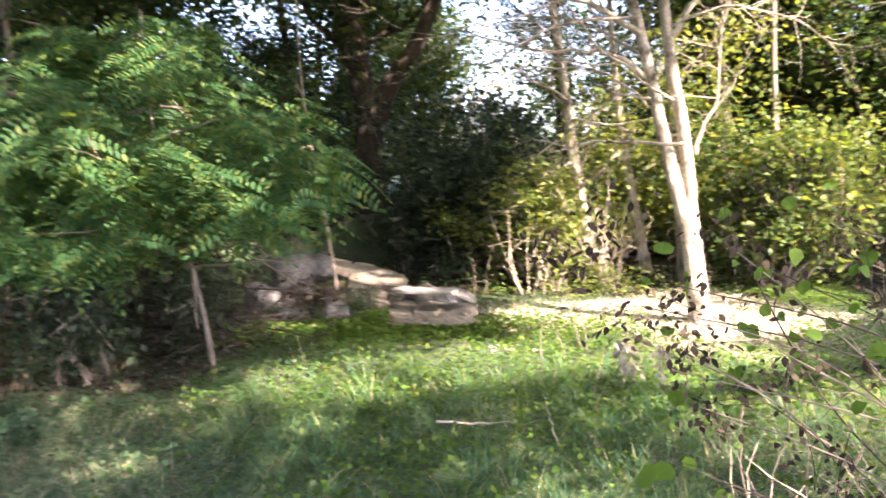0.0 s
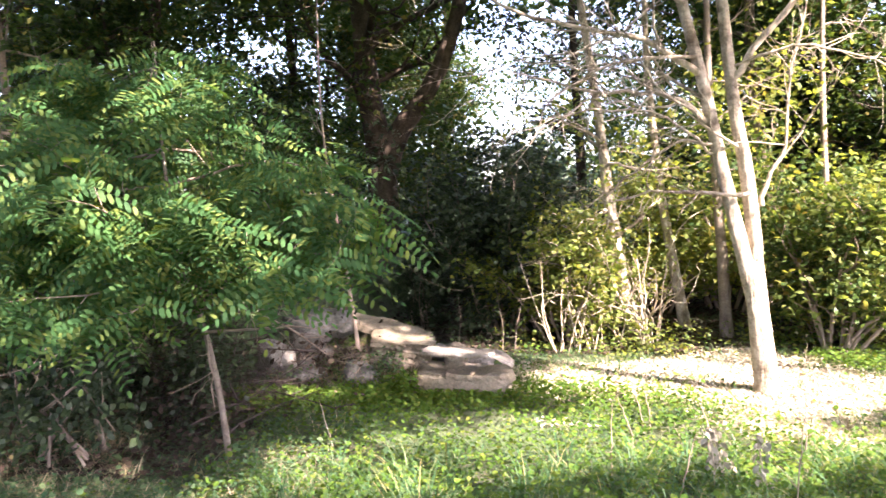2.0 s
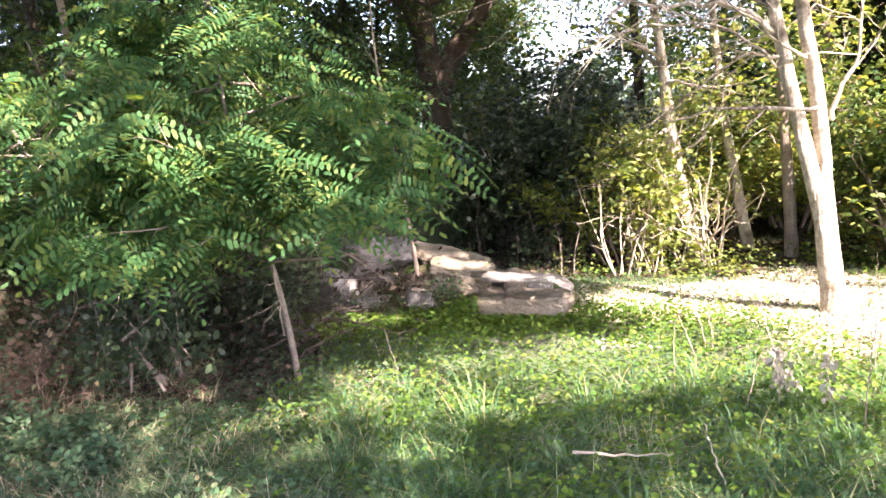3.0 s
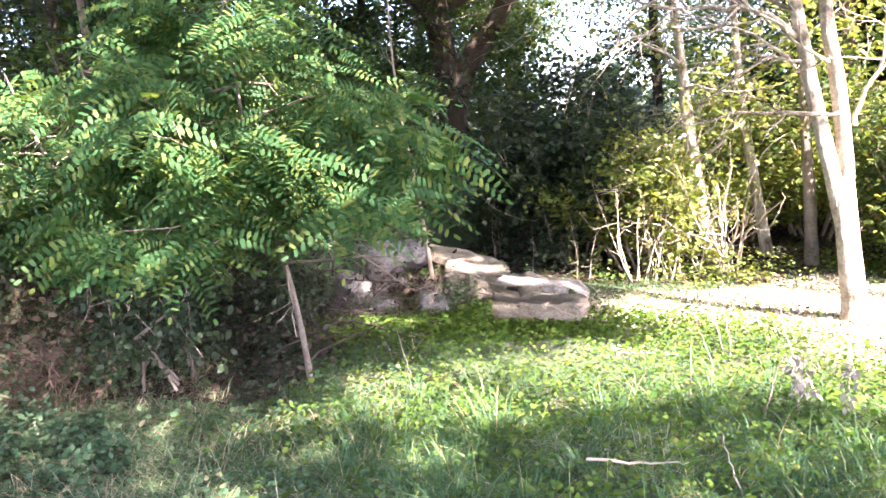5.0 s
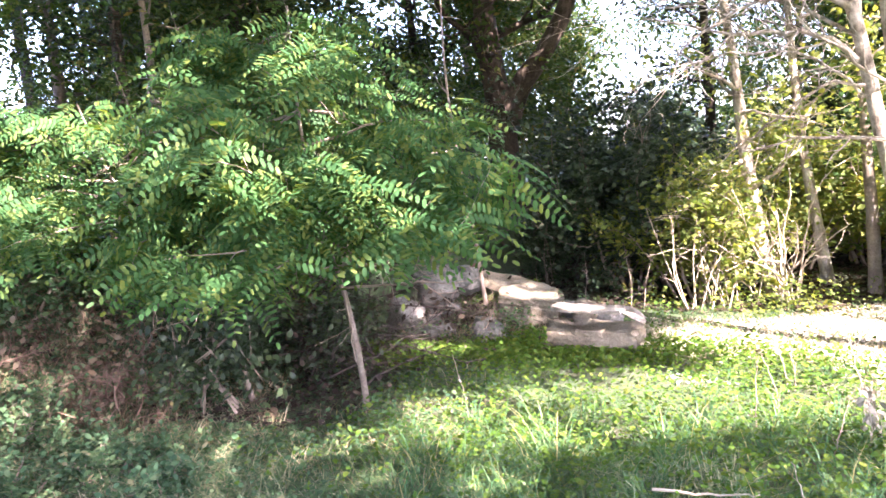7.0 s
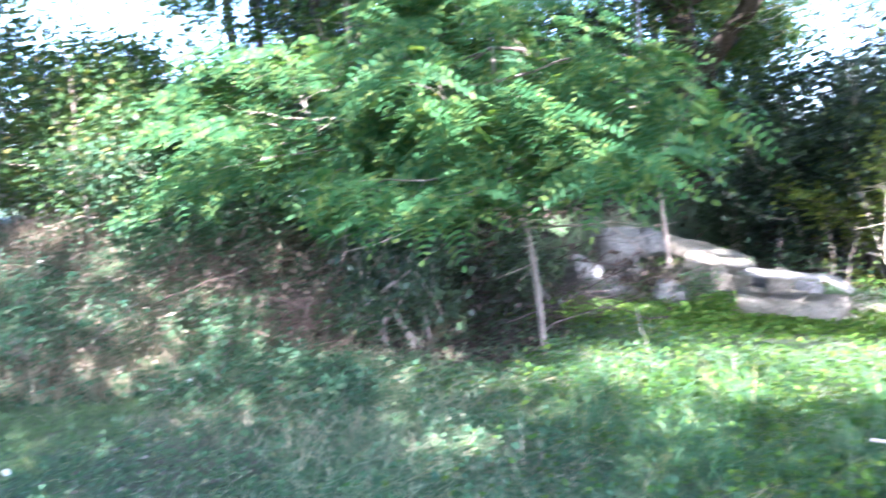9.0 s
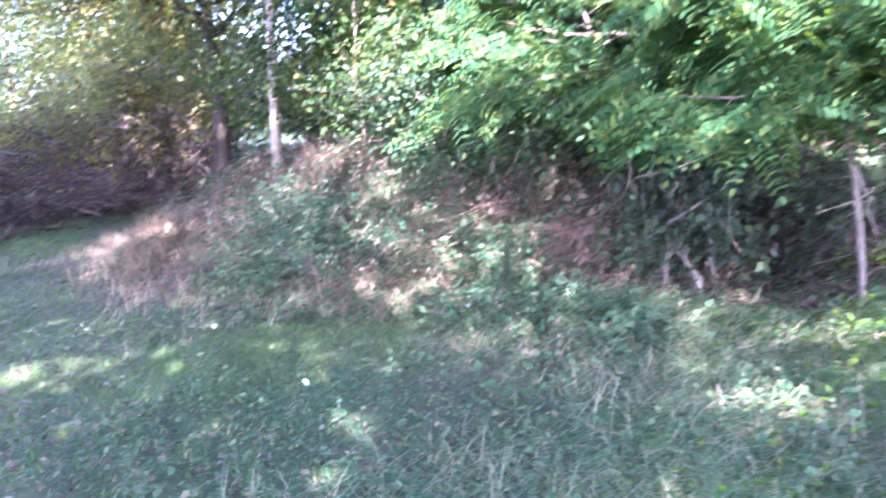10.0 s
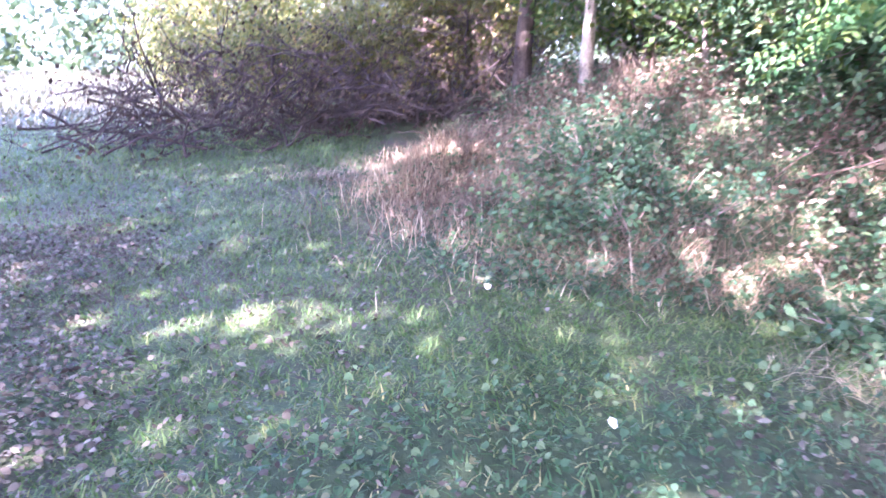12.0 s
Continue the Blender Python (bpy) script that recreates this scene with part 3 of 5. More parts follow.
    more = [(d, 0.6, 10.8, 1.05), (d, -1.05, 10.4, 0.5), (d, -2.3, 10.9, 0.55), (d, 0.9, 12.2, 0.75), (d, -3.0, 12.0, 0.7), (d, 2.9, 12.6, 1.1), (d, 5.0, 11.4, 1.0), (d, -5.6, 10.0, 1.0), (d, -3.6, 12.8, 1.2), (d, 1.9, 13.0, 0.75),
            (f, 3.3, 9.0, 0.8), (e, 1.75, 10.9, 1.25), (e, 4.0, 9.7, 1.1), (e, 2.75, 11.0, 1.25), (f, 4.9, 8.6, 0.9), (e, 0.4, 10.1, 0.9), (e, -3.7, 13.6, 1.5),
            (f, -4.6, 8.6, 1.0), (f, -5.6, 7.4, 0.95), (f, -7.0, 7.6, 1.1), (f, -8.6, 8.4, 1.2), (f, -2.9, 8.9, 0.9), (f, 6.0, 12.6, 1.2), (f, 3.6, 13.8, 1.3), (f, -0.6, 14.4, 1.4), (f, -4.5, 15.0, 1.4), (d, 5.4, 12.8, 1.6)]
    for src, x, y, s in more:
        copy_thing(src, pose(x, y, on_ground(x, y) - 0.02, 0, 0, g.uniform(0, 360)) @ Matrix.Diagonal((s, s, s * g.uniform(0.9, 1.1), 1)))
    y = shrub("shrub", "yellow-green shrub behind the brush pile", (-11.6, 5.6, 0.1), (2.2, 1.6, 1.9), M_YELLOW_LEAF, 54, 11, 46, 0.075, 0.2, group=U)
    for x, yy, s in [(-13.4, 4.6, 1.1), (-10.2, 6.6, 1.1), (-15.4, 4.4, 1.25), (-17.5, 3.6, 1.2), (-13, 6.8, 1.5)]:
        copy_thing(y, pose(x, yy, on_ground(x, yy) - 0.02, 0, 0, g.uniform(0, 360)) @ Matrix.Diagonal((s, s, s, 1)))


forest()


def edge_stems():
    """The thin trunks of the wood's edge: the vine-grown stem and the slim ones beside it."""
    wood_tree("vine_grown_tree", "sunlit leaning tree wrapped in vine stems", (1.45, 9.3, 0.0), [(0.02, 0, -0.1), (-0.14, 0, 0.54), (-0.28, 0, 1.6), (-0.37, 0, 2.57), (-0.7, 0.3, 5.5)], 0.09, 8, M_PALE_BARK, M_SUNLIT_LEAF, 61, 7, 10, 0.22, 0.08, 0.45, 1.0)
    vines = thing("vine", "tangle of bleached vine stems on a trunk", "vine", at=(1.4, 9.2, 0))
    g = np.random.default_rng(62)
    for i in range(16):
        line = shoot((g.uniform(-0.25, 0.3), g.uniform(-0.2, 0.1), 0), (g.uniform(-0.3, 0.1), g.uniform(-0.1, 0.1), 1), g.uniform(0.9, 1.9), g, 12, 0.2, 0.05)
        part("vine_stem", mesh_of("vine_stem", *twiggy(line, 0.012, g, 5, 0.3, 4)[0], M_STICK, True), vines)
    wood_tree("slim_tree", "slim pale trunk at the wood's edge", (2.04, 9.8, 0.0), [(0.02, 0, -0.1), (-0.12, 0, 0.8), (-0.24, 0, 1.7), (-0.35, 0, 3.4), (-0.3, 0, 5.5)], 0.062, 8, M_PALE_BARK, M_SUNLIT_LEAF, 63, 6, 14, 0.25, 0.085, 0.4, 1.0)
    wood_tree("slim_tree", "slim grey trunk in half shade", (2.36, 9.4, 0.0), [(0.02, 0, -0.1), (0, 0, 0.8), (-0.05, 0, 1.7), (-0.1, 0, 3.4), (0, 0, 6)], 0.065, 10, M_GREY_BARK, M_SUNLIT_LEAF, 64, 6, 16, 0.25, 0.085, 0.4, 1.1)
    wood_tree("slim_tree", "slim grey trunk in the shaded wood", (3.55, 9.45, 0.0), [(0.05, 0, -0.1), (0, 0, 0.8), (-0.1, 0, 1.7), (-0.1, 0, 3.4), (0, 0, 6)], 0.05, 10, M_GREY_BARK, M_WOOD_LEAF, 65, 6, 16, 0.25, 0.085, 0.4, 1.1)
    wood_tree("slim_tree", "slim bleached trunk at the clearing's edge", (3.86, 6.7, 0.0), [(0.0, 0, -0.1), (0.02, 0, 0.8), (0.0, 0, 1.7), (0.05, 0, 3.4), (0.1, 0, 6)], 0.05, 4, M_PALE_BARK, M_WOOD_LEAF, 69, 4, 5, 0.25, 0.085, 0.45, 1.1)
    arch = thing("bramble", "arching bare bramble stems at the wood's edge", "bramble", at=(0.75, 8.85, 0))
    for i in range(15):
        s = np.array([g.uniform(-0.25, 0.3), g.uniform(-0.15, 0.15), 0])
        top = s + np.array([g.uniform(-0.35, 0.25), 0, g.uniform(0.5, 1.05)])
        end = top + np.array([g.uniform(-0.5, 0.4), g.uniform(-0.15, 0.1), g.uniform(-0.35, 0.15)])
        part("stem", mesh_of("stem", *twiggy(bend([s, (s + top) / 2 + g.normal(size=3) * 0.05, top, end], 12), 0.009, g, 4, 0.25, 4)[0], M_STICK, True), arch)
    for k, (x, y, hgt, lean) in enumerate([(-0.95, 9.9, 1.3, -0.05), (-0.02, 9.0, 0.75, -0.05), (0.1, 8.95, 0.6, 0.06), (-0.5, 9.3, 0.6, 0.02)]):
        sp = thing("sapling", "thin bare sapling in the shade", "sapling", "bare saplings", at=(x, y, on_ground(x, y)))
        line = shoot((0, 0, -0.05), (lean, 0, 1), hgt, g, 10, 0.08, 0.06)
        part("stem", mesh_of("stem", *twiggy(line, 0.009, g, 6, 0.25, 5)[0], M_GREY_BARK, True), sp)
    sp = thing("sapling", "tall leaning sapling growing among the rocks", "sapling", at=(-1.27, 7.66, 0.15))
    line = bend([(0.02, 0, -0.1), (-0.02, 0, 0.35), (-0.1, 0.1, 0.9), (-0.22, 0.2, 1.6), (-0.3, 0.3, 2.4), (-0.3, 0.4, 3.6)], 16)
    (v, t), tips = twiggy(line, 0.024, g, 8, 0.22, 7)
    part("stem", mesh_of("stem", v, t, M_TWIG, True), sp)
    part("foliage", mesh_of("foliage", *leaves_round(tips[4:], 5, 0.1, 0.07, g), M_WOOD_LEAF), sp)
    # the two trunks on the bank
    wood_tree("bank_tree", "slender pale trunk on the bank", (-6.7, 5.2, 0.62), [(-0.01, 0, -0.1), (-0.0, 0, 0.3), (0.02, 0, 0.9), (0.06, 0, 1.9), (0, 0, 5)], 0.058, 10, M_PALE_BARK, M_WOOD_LEAF, 66, 7, 20, 0.25, 0.085, 0.62, 1.3)
    crooked = wood_tree("bank_tree", "crooked grey trunk on the bank", (-8.35, 5.6, 0.66), [(0.0, 0, -0.1), (-0.02, 0, 0.3), (0.06, 0, 1.0), (-0.12, 0, 1.9), (-0.4, 0, 4.5)], 0.1, 14, M_BARK, M_YELLOW_LEAF, 67, 9, 26, 0.25, 0.085, 0.66, 1.5)
    over = []
    for end in ((-1.6, -0.8, 2.3), (-2.6, -1.0, 1.9), (-3.4, -1.4, 2.5), (-0.9, -1.2, 1.75), (-2.2, 0.2, 2.9), (-1.4, -0.1, 1.6)):
        lim = bend([(-0.1, 0, 1.6), (end[0] * 0.45, end[1] * 0.4, end[2] * 0.55 + 0.95), end], 10) + g.normal(size=(10, 3)) * 0.03
        (v, t), tips = twiggy(lim, 0.03, g, 10, 0.4, 5, 2)
        part("limb", mesh_of("limb", v, t, M_BARK, True), crooked)
        over += [tips, lim[4:]]
    part("crown", mesh_of("crown", *leaves_round(np.concatenate(over), 26, 0.19, 0.075, g), M_YELLOW_LEAF), crooked)
    wood_tree("bank_tree", "thin grey trunk behind the locust", (-4.14, 7.3, 0.6), [(0.0, 0, -0.1), (0, 0, 1.0), (-0.02, 0, 1.7), (-0.08, 0, 3), (-0.1, 0, 5)], 0.05, 8, M_GREY_BARK, M_WOOD_LEAF, 68, 7, 22, 0.3, 0.09, 0.5, 1.2)


edge_stems()


def locust():
    """The young locust: leaning stems, spreading branches, feathery leaves of many leaflets."""
    g = np.random.default_rng(71)
    root = thing("locust_tree", "young locust with feathery green leaves, partly sunlit", "tree", at=(-1.72, 5.6, 0))
    stems = [bend([(0.02, 0, -0.1), (0, -0.05, 0.4), (-0.05, -0.1, 0.85), (-0.14, -0.2, 1.35), (-0.25, -0.1, 2.0), (-0.35, 0.1, 2.7)], 16),
             bend([(-0.95, 0.25, -0.1), (-1.05, 0.15, 0.7), (-1.2, 0, 1.3), (-1.38, 0.05, 2.0), (-1.45, 0.1, 2.3)], 16),
             bend([(-1.5, 0.3, -0.1), (-1.55, 0.2, 0.7), (-1.65, 0.1, 1.3), (-1.8, 0.0, 1.8), (-1.95, 0.0, 2.2)], 16)]
    for s, r in zip(stems, (0.024, 0.024, 0.022)):
        part("stem", mesh_of("stem", *tube(s, np.linspace(r, r * 0.3, 16), 9, 0.05, 1), M_GREY_BARK, True), root)
    spots, ways = [], []
    aims = []
    for i in range(84):
        s = stems[g.choice(3, p=[0.42, 0.32, 0.26])]
        k = int(g.integers(6, 16))
        a = g.uniform(0, 2 * np.pi)
        aims.append((s[k], np.array([np.cos(a) * 1.15, np.sin(a) * 0.8 - 0.15, g.uniform(-0.25, 0.35)]), g.uniform(0.55, 1.25)))
    aims += [(stems[0][8], np.array([1, -0.1, 0.03]), 1.15), (stems[0][9], np.array([1, 0.1, 0.12]), 1.1), (stems[0][11], np.array([1, 0.1, 0.3]), 1.1),
             (stems[2][9], np.array([-1, -0.3, 0.0]), 1.1), (stems[2][12], np.array([-1, -0.2, 0.15]), 1.1), (stems[1][8], np.array([0.2, -1, -0.1]), 1.0), (stems[0][8], np.array([-0.3, -1, -0.1]), 0.9)]
    for p, way, ln in aims:
        line = shoot(p, way, ln, g, 9, 0.14, -0.015)
        (v, t), tips = twiggy(line, 0.010, g, 5, 0.4, 4)
        if line[:, 2].max() < np.interp(line[:, 0].mean(), [-2.4, -1.6, -0.9, -0.2, 0.6], [2.05, 2.1, 2.5, 2.65, 2.1]):
            part("branch", mesh_of("branch", v, t, M_TWIG, True), root)
        for q in np.concatenate([line[2:], tips, tips]):
            for _ in range(2):
                spots.append(q + g.normal(size=3) * 0.05)
                w = unit(way) * 0.5 + g.normal(size=3) * np.array([0.8, 0.8, 0.3])
                ways.append(unit(w))
    spots, ways = np.array(spots), np.array(ways)
    keep = spots[:, 2] > np.interp(spots[:, 0], [-2.2, -1.2, -0.5, 0.1, 0.6], [0.95, 0.98, 1.02, 1.1, 1.2]) + 0.1 * np.sin(spots[:, 0] * 7)
    keep &= ~((spots[:, 0] > -2.1) & (spots[:, 0] < -1.0) & (np.abs(spots[:, 2] - 1.76 - 0.06 * np.sin(spots[:, 0] * 9)) < 0.17) & (g.uniform(size=len(spots)) < 0.9))
    keep &= spots[:, 2] < np.interp(spots[:, 0], [-2.4, -1.6, -0.9, -0.2, 0.6], [2.05, 2.1, 2.5, 2.65, 2.1]) + 0.12 * np.sin(spots[:, 0] * 6 + 1)
    spots, ways = spots[keep], ways[keep]
    n, m = len(spots), 17
    ways[:, 2] = ways[:, 2] * 0.6 - 0.12
    ln = g.uniform(0.2, 0.36, n)
    side = unit(np.cross(ways, np.array([0.35, -0.6, 0.7]) + g.normal(size=(n, 3)) * 0.3))
    up = unit(np.cross(side, ways))
    pos, along, nrm, size = [], [], [], []
    for k in range(m):
        s = (k // 2 + 1) / 9
        sg = 0 if k == m - 1 else (1 if k % 2 else -1)
        pos.append(spots + ways * (ln * s)[:, None] + np.array([0, 0, -1.0]) * (ln * 0.35 * s * s)[:, None])
        along.append(side * sg * 0.95 + ways * (0.3 if sg else 1.0) + np.array([0, 0, -0.35]) * s)
        nrm.append(up + g.normal(size=(n, 3)) * 0.12)
        size.append(ln * 0.175 * (1.1 - 0.45 * abs(s - 0.45)) * g.uniform(0.85, 1.15, n))
    pos, along, nrm, size = (np.concatenate(q) for q in (pos, along, nrm, size))
    sz = np.stack([size, size * 0.95, size], 1)
    part("foliage", mesh_of("foliage", *strewn(OVAL, LEAF_T, pos, along, nrm, sz), M_LOCUST), root)


locust()


# ---------------------------------------------------------------- unseen trees, added to shade the walk
def lit(x, y):
    """How open the canopy is above a point of the ground, 0 to 1, by its gaps."""
    x, y = np.asarray(x, float), np.asarray(y, float)

    def gap(cx, cy, rx, ry, turn=0.0):
        c, s = math.cos(radians(turn)), math.sin(radians(turn))
        u, v = (x - cx) * c + (y - cy) * s, -(x - cx) * s + (y - cy) * c
        return 1.0 - (u / rx) ** 2 - (v / ry) ** 2

    wob = 0.35 * np.sin(x * 4.7 + 1.3 * np.sin(y * 3.1)) * np.sin(y * 5.3 + x)
    m = np.maximum.reduce([1.8 * gap(1.95, 7.7, 1.95, 1.65), 1.5 * gap(0.1, 5.75, 2.2, 0.88, 22), 1.6 * gap(-1.58, 3.9, 0.24, 0.3), 1.3 * gap(-1.2, 5.35, 0.35, 0.25), gap(-0.7, 4.45, 0.2, 0.25), 1.7 * gap(1.75, 5.5, 0.9, 0.5, 30), gap(1.1, 3.1, 0.5, 0.35), gap(2.3, 4.6, 0.6, 0.4),
                           2.2 * gap(1.45, 11.4, 2.5, 2.6), 0.9 * gap(2.9, 9.7, 1.3, 0.9), 1.2 * gap(-1.8, 7.0, 0.5, 0.3), 1.5 * gap(0.6, 8.5, 1.8, 0.55, 139), 1.1 * gap(-3.3, 6.05, 1.6, 0.3), 0.7 * gap(-3.8, 7.1, 1.3, 0.4), 1.3 * gap(-5.7, 6.25, 1.2, 0.85), 1.0 * gap(-5.2, 7.1, 0.8, 0.4), 1.0 * gap(-4.38, 2.16, 0.17, 0.8, -17), 1.1 * gap(-7.3, 3.98, 0.75, 0.22, 30),
                           gap(-6.9, 6.4, 0.8, 0.7), gap(-3.8, 9.0, 1.1, 0.9), 0.3 * gap(-10.2, 6.4, 1.5, 0.9), gap(-5.2, 0.6, 0.3, 0.25), 1.3 * gap(-1.35, 8.08, 0.5, 0.22), 1.5 * gap(-0.66, 7.56, 0.45, 0.2)])
    return ease((m + wob) * 2.0)


def shade_trees():
    G = "trees that shade the clearing"
    seats = [(7.2, -1.5), (5.4, -6.2), (10.2, 2.6), (0.2, -7.0), (-4.2, -6.4), (12.2, -3.0), (2.5, -10.2), (-8.5, -5.0), (-14.0, -9.5)]
    g = np.random.default_rng(81)
    n = 205000
    gx, gy = g.uniform(-15, 7, n), g.uniform(-4, 20, n)
    z = g.uniform(4.6, 8.6, n)
    pos = np.stack([gx + SUN.x / SUN.z * z, gy + SUN.y / SUN.z * z, z], 1)
    # Unseen crown leaves, kept only where their shadow is wanted.
    keep = (g.uniform(size=n) > lit(gx, gy) * 1.02) & ~((gx < -13) & (gy < 3.0) & (g.uniform(size=n) < 0.45))
    keep &= ~((gx > 0.3) & (gy > 1.8) & (gy < 4.8) & (g.uniform(size=n) < 0.8))
    keep &= ~((gx > -6.5) & (gx < -2.0) & (gy > 4.0) & (gy < 5.6) & (g.uniform(size=n) < 0.45))
    keep &= np.sin(gx * 2.3 + 2 * np.sin(gy * 1.9)) * np.sin(gy * 2.7 + gx) < 0.97
    pos = pos[keep]
    # Extra unseen leaves, added to half-shade the far meadow.
    k = 14000
    far = np.stack([g.uniform(-26, -14.5, k), g.uniform(-9, 6, k), g.uniform(4.6, 8.6, k)], 1)
    far[:, 0] += SUN.x / SUN.z * far[:, 2]
    far[:, 1] += SUN.y / SUN.z * far[:, 2]
    pos = np.concatenate([pos, far])
    seat = np.argmin(((pos[:, None, :2] - np.array(seats)[None]) ** 2).sum(-1), 1)
    for i, (x, y) in enumerate(seats):
        p = pos[seat == i] - np.array([x, y, 0])
        if len(p) < 50:
            continue
        root = thing("shade_tree", "tall unseen tree in leaf, added beside the clearing to shade it", "tree", G, at=(x, y, 0))
        line = bend([(0, 0, -0.2), (0.1, 0, 2), (0, 0.1, 4.5), (0, 0, 7.5)], 14)
        part("trunk", mesh_of("trunk", *tube(line, np.linspace(0.22, 0.06, 14), 10, 0.05, i), M_BARK, True), root)
        for k in range(9):
            end = p[g.integers(len(p))]
            st = line[g.integers(7, 13)]
            lim = bend([st, st * 0.5 + end * 0.5 + np.array([0, 0, 0.3]), end], 8)
            part("limb", mesh_of("limb", *twiggy(lim, 0.05, g, 6, 0.3, 5)[0], M_BARK, True), root)
        m = len(p)
        part("crown", mesh_of("crown", *strewn(SMALL, SMALL_T, p, g.normal(size=(m, 3)), g.normal(size=(m, 3)) * 0.5 + np.array(SUN), g.uniform(0.13, 0.22, m)), M_WOOD_LEAF), root)


shade_trees()


# ---------------------------------------------------------------- ground growth
def spread_over(n, x0, x1, y0, y1, g):
    x, y = g.uniform(x0, x1, n), g.uniform(y0, y1, n)
    return x, y, height(x, y)


def upright(n, g, lean):
    a = g.uniform(0, 2 * np.pi, n)
    l = (0.35 + np.abs(g.normal(size=n))) * lean
    return np.stack([np.cos(a) * l, np.sin(a) * l, np.ones(n)], 1), np.stack([np.cos(a + 1.57), np.sin(a + 1.57), np.zeros(n)], 1)


def blades(name, label, x, y, z, tall, g, mat, lean=0.55, width=1.0):
    n = len(x)
    along, across = upright(n, g, lean)
    normal = np.cross(along, across) + g.normal(size=(n, 3)) * 0.1
    size = np.stack([tall, np.full(n, 0.12) * width * g.uniform(0.6, 1.3, n), tall], 1)
    me = mesh_of(name, *strewn(BLADE, BLADE_T, np.stack([x, y, z - 0.01], 1), along, normal, size), mat)
    return tagged(new(name, me), label, "grass", kind="stuff")


def flat_leaves(name, label, x, y, z, size, g, mat, category, tilt=0.5, shape=LEAF, tri=LEAF_T):
    n = len(x)
    a = g.uniform(0, 2 * np.pi, n)
    along = np.stack([np.cos(a), np.sin(a), g.normal(size=n) * 0.3], 1)
    normal = g.normal(size=(n, 3)) * tilt + np.array([0, 0, 1.0])
    me = mesh_of(name, *strewn(shape, tri, np.stack([x, y, z], 1), along, normal, size), mat)
    return tagged(new(name, me), label, category, kind="stuff")


def patchy(x, y, s, ph=0.0):
    return 0.5 + 0.25 * np.sin(x * s + ph + 1.7 * np.sin(y * s * 0.7)) + 0.25 * np.sin(y * s * 1.3 + ph * 2 + np.sin(x * s * 0.9))


def lane(x, y):
    """1 on the mown lane, 0 off it."""
    return ease((-2.9 + 0.25 * np.sin(y * 2) - x) * 1.6) * ease((foot(x) - 0.35 - y) * 2)


def growth():
    g = np.random.default_rng(91)
    # long grass of the clearing
    x, y, z = spread_over(230000, -5.2, 4.2, 0.6, 9.2, g)
    dens = (1 - lane(x, y)) * (1 - 0.93 * dry_patch(x, y)) * (np.where(x < -1, 0.5, 0.25) + 0.5 * patchy(x, y, 2.3)) * np.where(y > 7.2, 0.3, np.where(y > 5.0, 0.45, 1)) * np.where(y < foot(x) + 0.2, 1, 0.3)
    k = g.uniform(size=len(x)) < dens
    x, y, z = x[k], y[k], z[k]
    near = ease((5.4 - y) / 1.6)
    tall = (0.05 + 0.07 * near * patchy(x, y, 1.6, 2.0) * ease((x + 2.2) / 1.2)) * g.uniform(0.5, 1.5, len(x))
    blades("grass", "uneven green grass of the clearing", x, y, z, tall, g, M_GRASS, 1.0, 0.85)
    # tufts of longer, arching grass
    cx, cy, cz = spread_over(240, -1.4, 3.2, 2.4, 5.5, g)
    n = 44
    x, y = np.repeat(cx, n) + g.normal(size=240 * n) * 0.055, np.repeat(cy, n) + g.normal(size=240 * n) * 0.055
    blades("tall_grass", "tufts of long arching blue-green grass", x, y, height(x, y), g.uniform(0.16, 0.36, len(x)), g, M_GRASS, 0.95, 0.6)
    # mown lane
    x, y, z = spread_over(190000, -13, -2.2, 0.0, 5.2, g)
    dens = lane(x, y) * (1 - 0.75 * dry_patch(x, y)) * np.clip(1.25 + 0.09 * x, 0.25, 1)
    k = g.uniform(size=len(x)) < dens
    x, y, z = x[k], y[k], z[k]
    blades("lawn_grass", "short mown grass of the lane", x, y, z, g.uniform(0.03, 0.075, len(x)) * np.where(x < -8, 1.4, 1), g, M_LAWN, 1.1, np.where(x < -7, 1.1, 0.75))
    x, y, z = spread_over(190000, -6.6, -2.2, 0.2, 4.0, g)
    k = g.uniform(size=len(x)) < lane(x, y) * (1 - 0.6 * dry_patch(x, y)) * (0.35 + 0.65 * patchy(x, y, 3.3, 0.7))
    x, y, z = x[k], y[k], z[k]
    blades("lawn_grass", "fine short grass between the lane's fallen leaves", x, y, z, g.uniform(0.02, 0.055, len(x)), g, M_LAWN, 1.3, 0.5)
    # far meadow past the brush pile
    x, y, z = spread_over(40000, -34, -12, -8, 4.5, g)
    blades("meadow_grass", "sunlit pale meadow grass beyond the lane", x, y, z, g.uniform(0.06, 0.16, len(x)), g, M_MEADOW, 0.6, 4.0)
    # grass behind and beside the walk
    x, y, z = spread_over(22000, -13, 9, -9, 0.6, g)
    blades("meadow_grass", "shaded rough grass beside the path walked", x, y, z, g.uniform(0.05, 0.13, len(x)), g, M_GRASS, 0.7, 2.4)
    # low broad-leaved cover
    x, y, z = spread_over(230000, -4.6, 3.6, 1.8, 9.0, g)
    dens = (1 - lane(x, y)) * (1 - dry_patch(x, y)) * (np.where(x < -0.8, 0.4, 0.14) + 0.85 * patchy(x, y, 1.9, 4.0) ** 1.5) * np.where((x < -1.75) & (y > 5.0), 0.05, np.where((x < -0.9) & (y > 3.9), 0.6, np.where(x < -2.4, 0.7, 1)))
    dens = dens * np.where(y > 8.0, 0.25, 1) * np.where((np.abs(x + 0.33) < 0.42) & (y > 6.95), 0.2, 1)
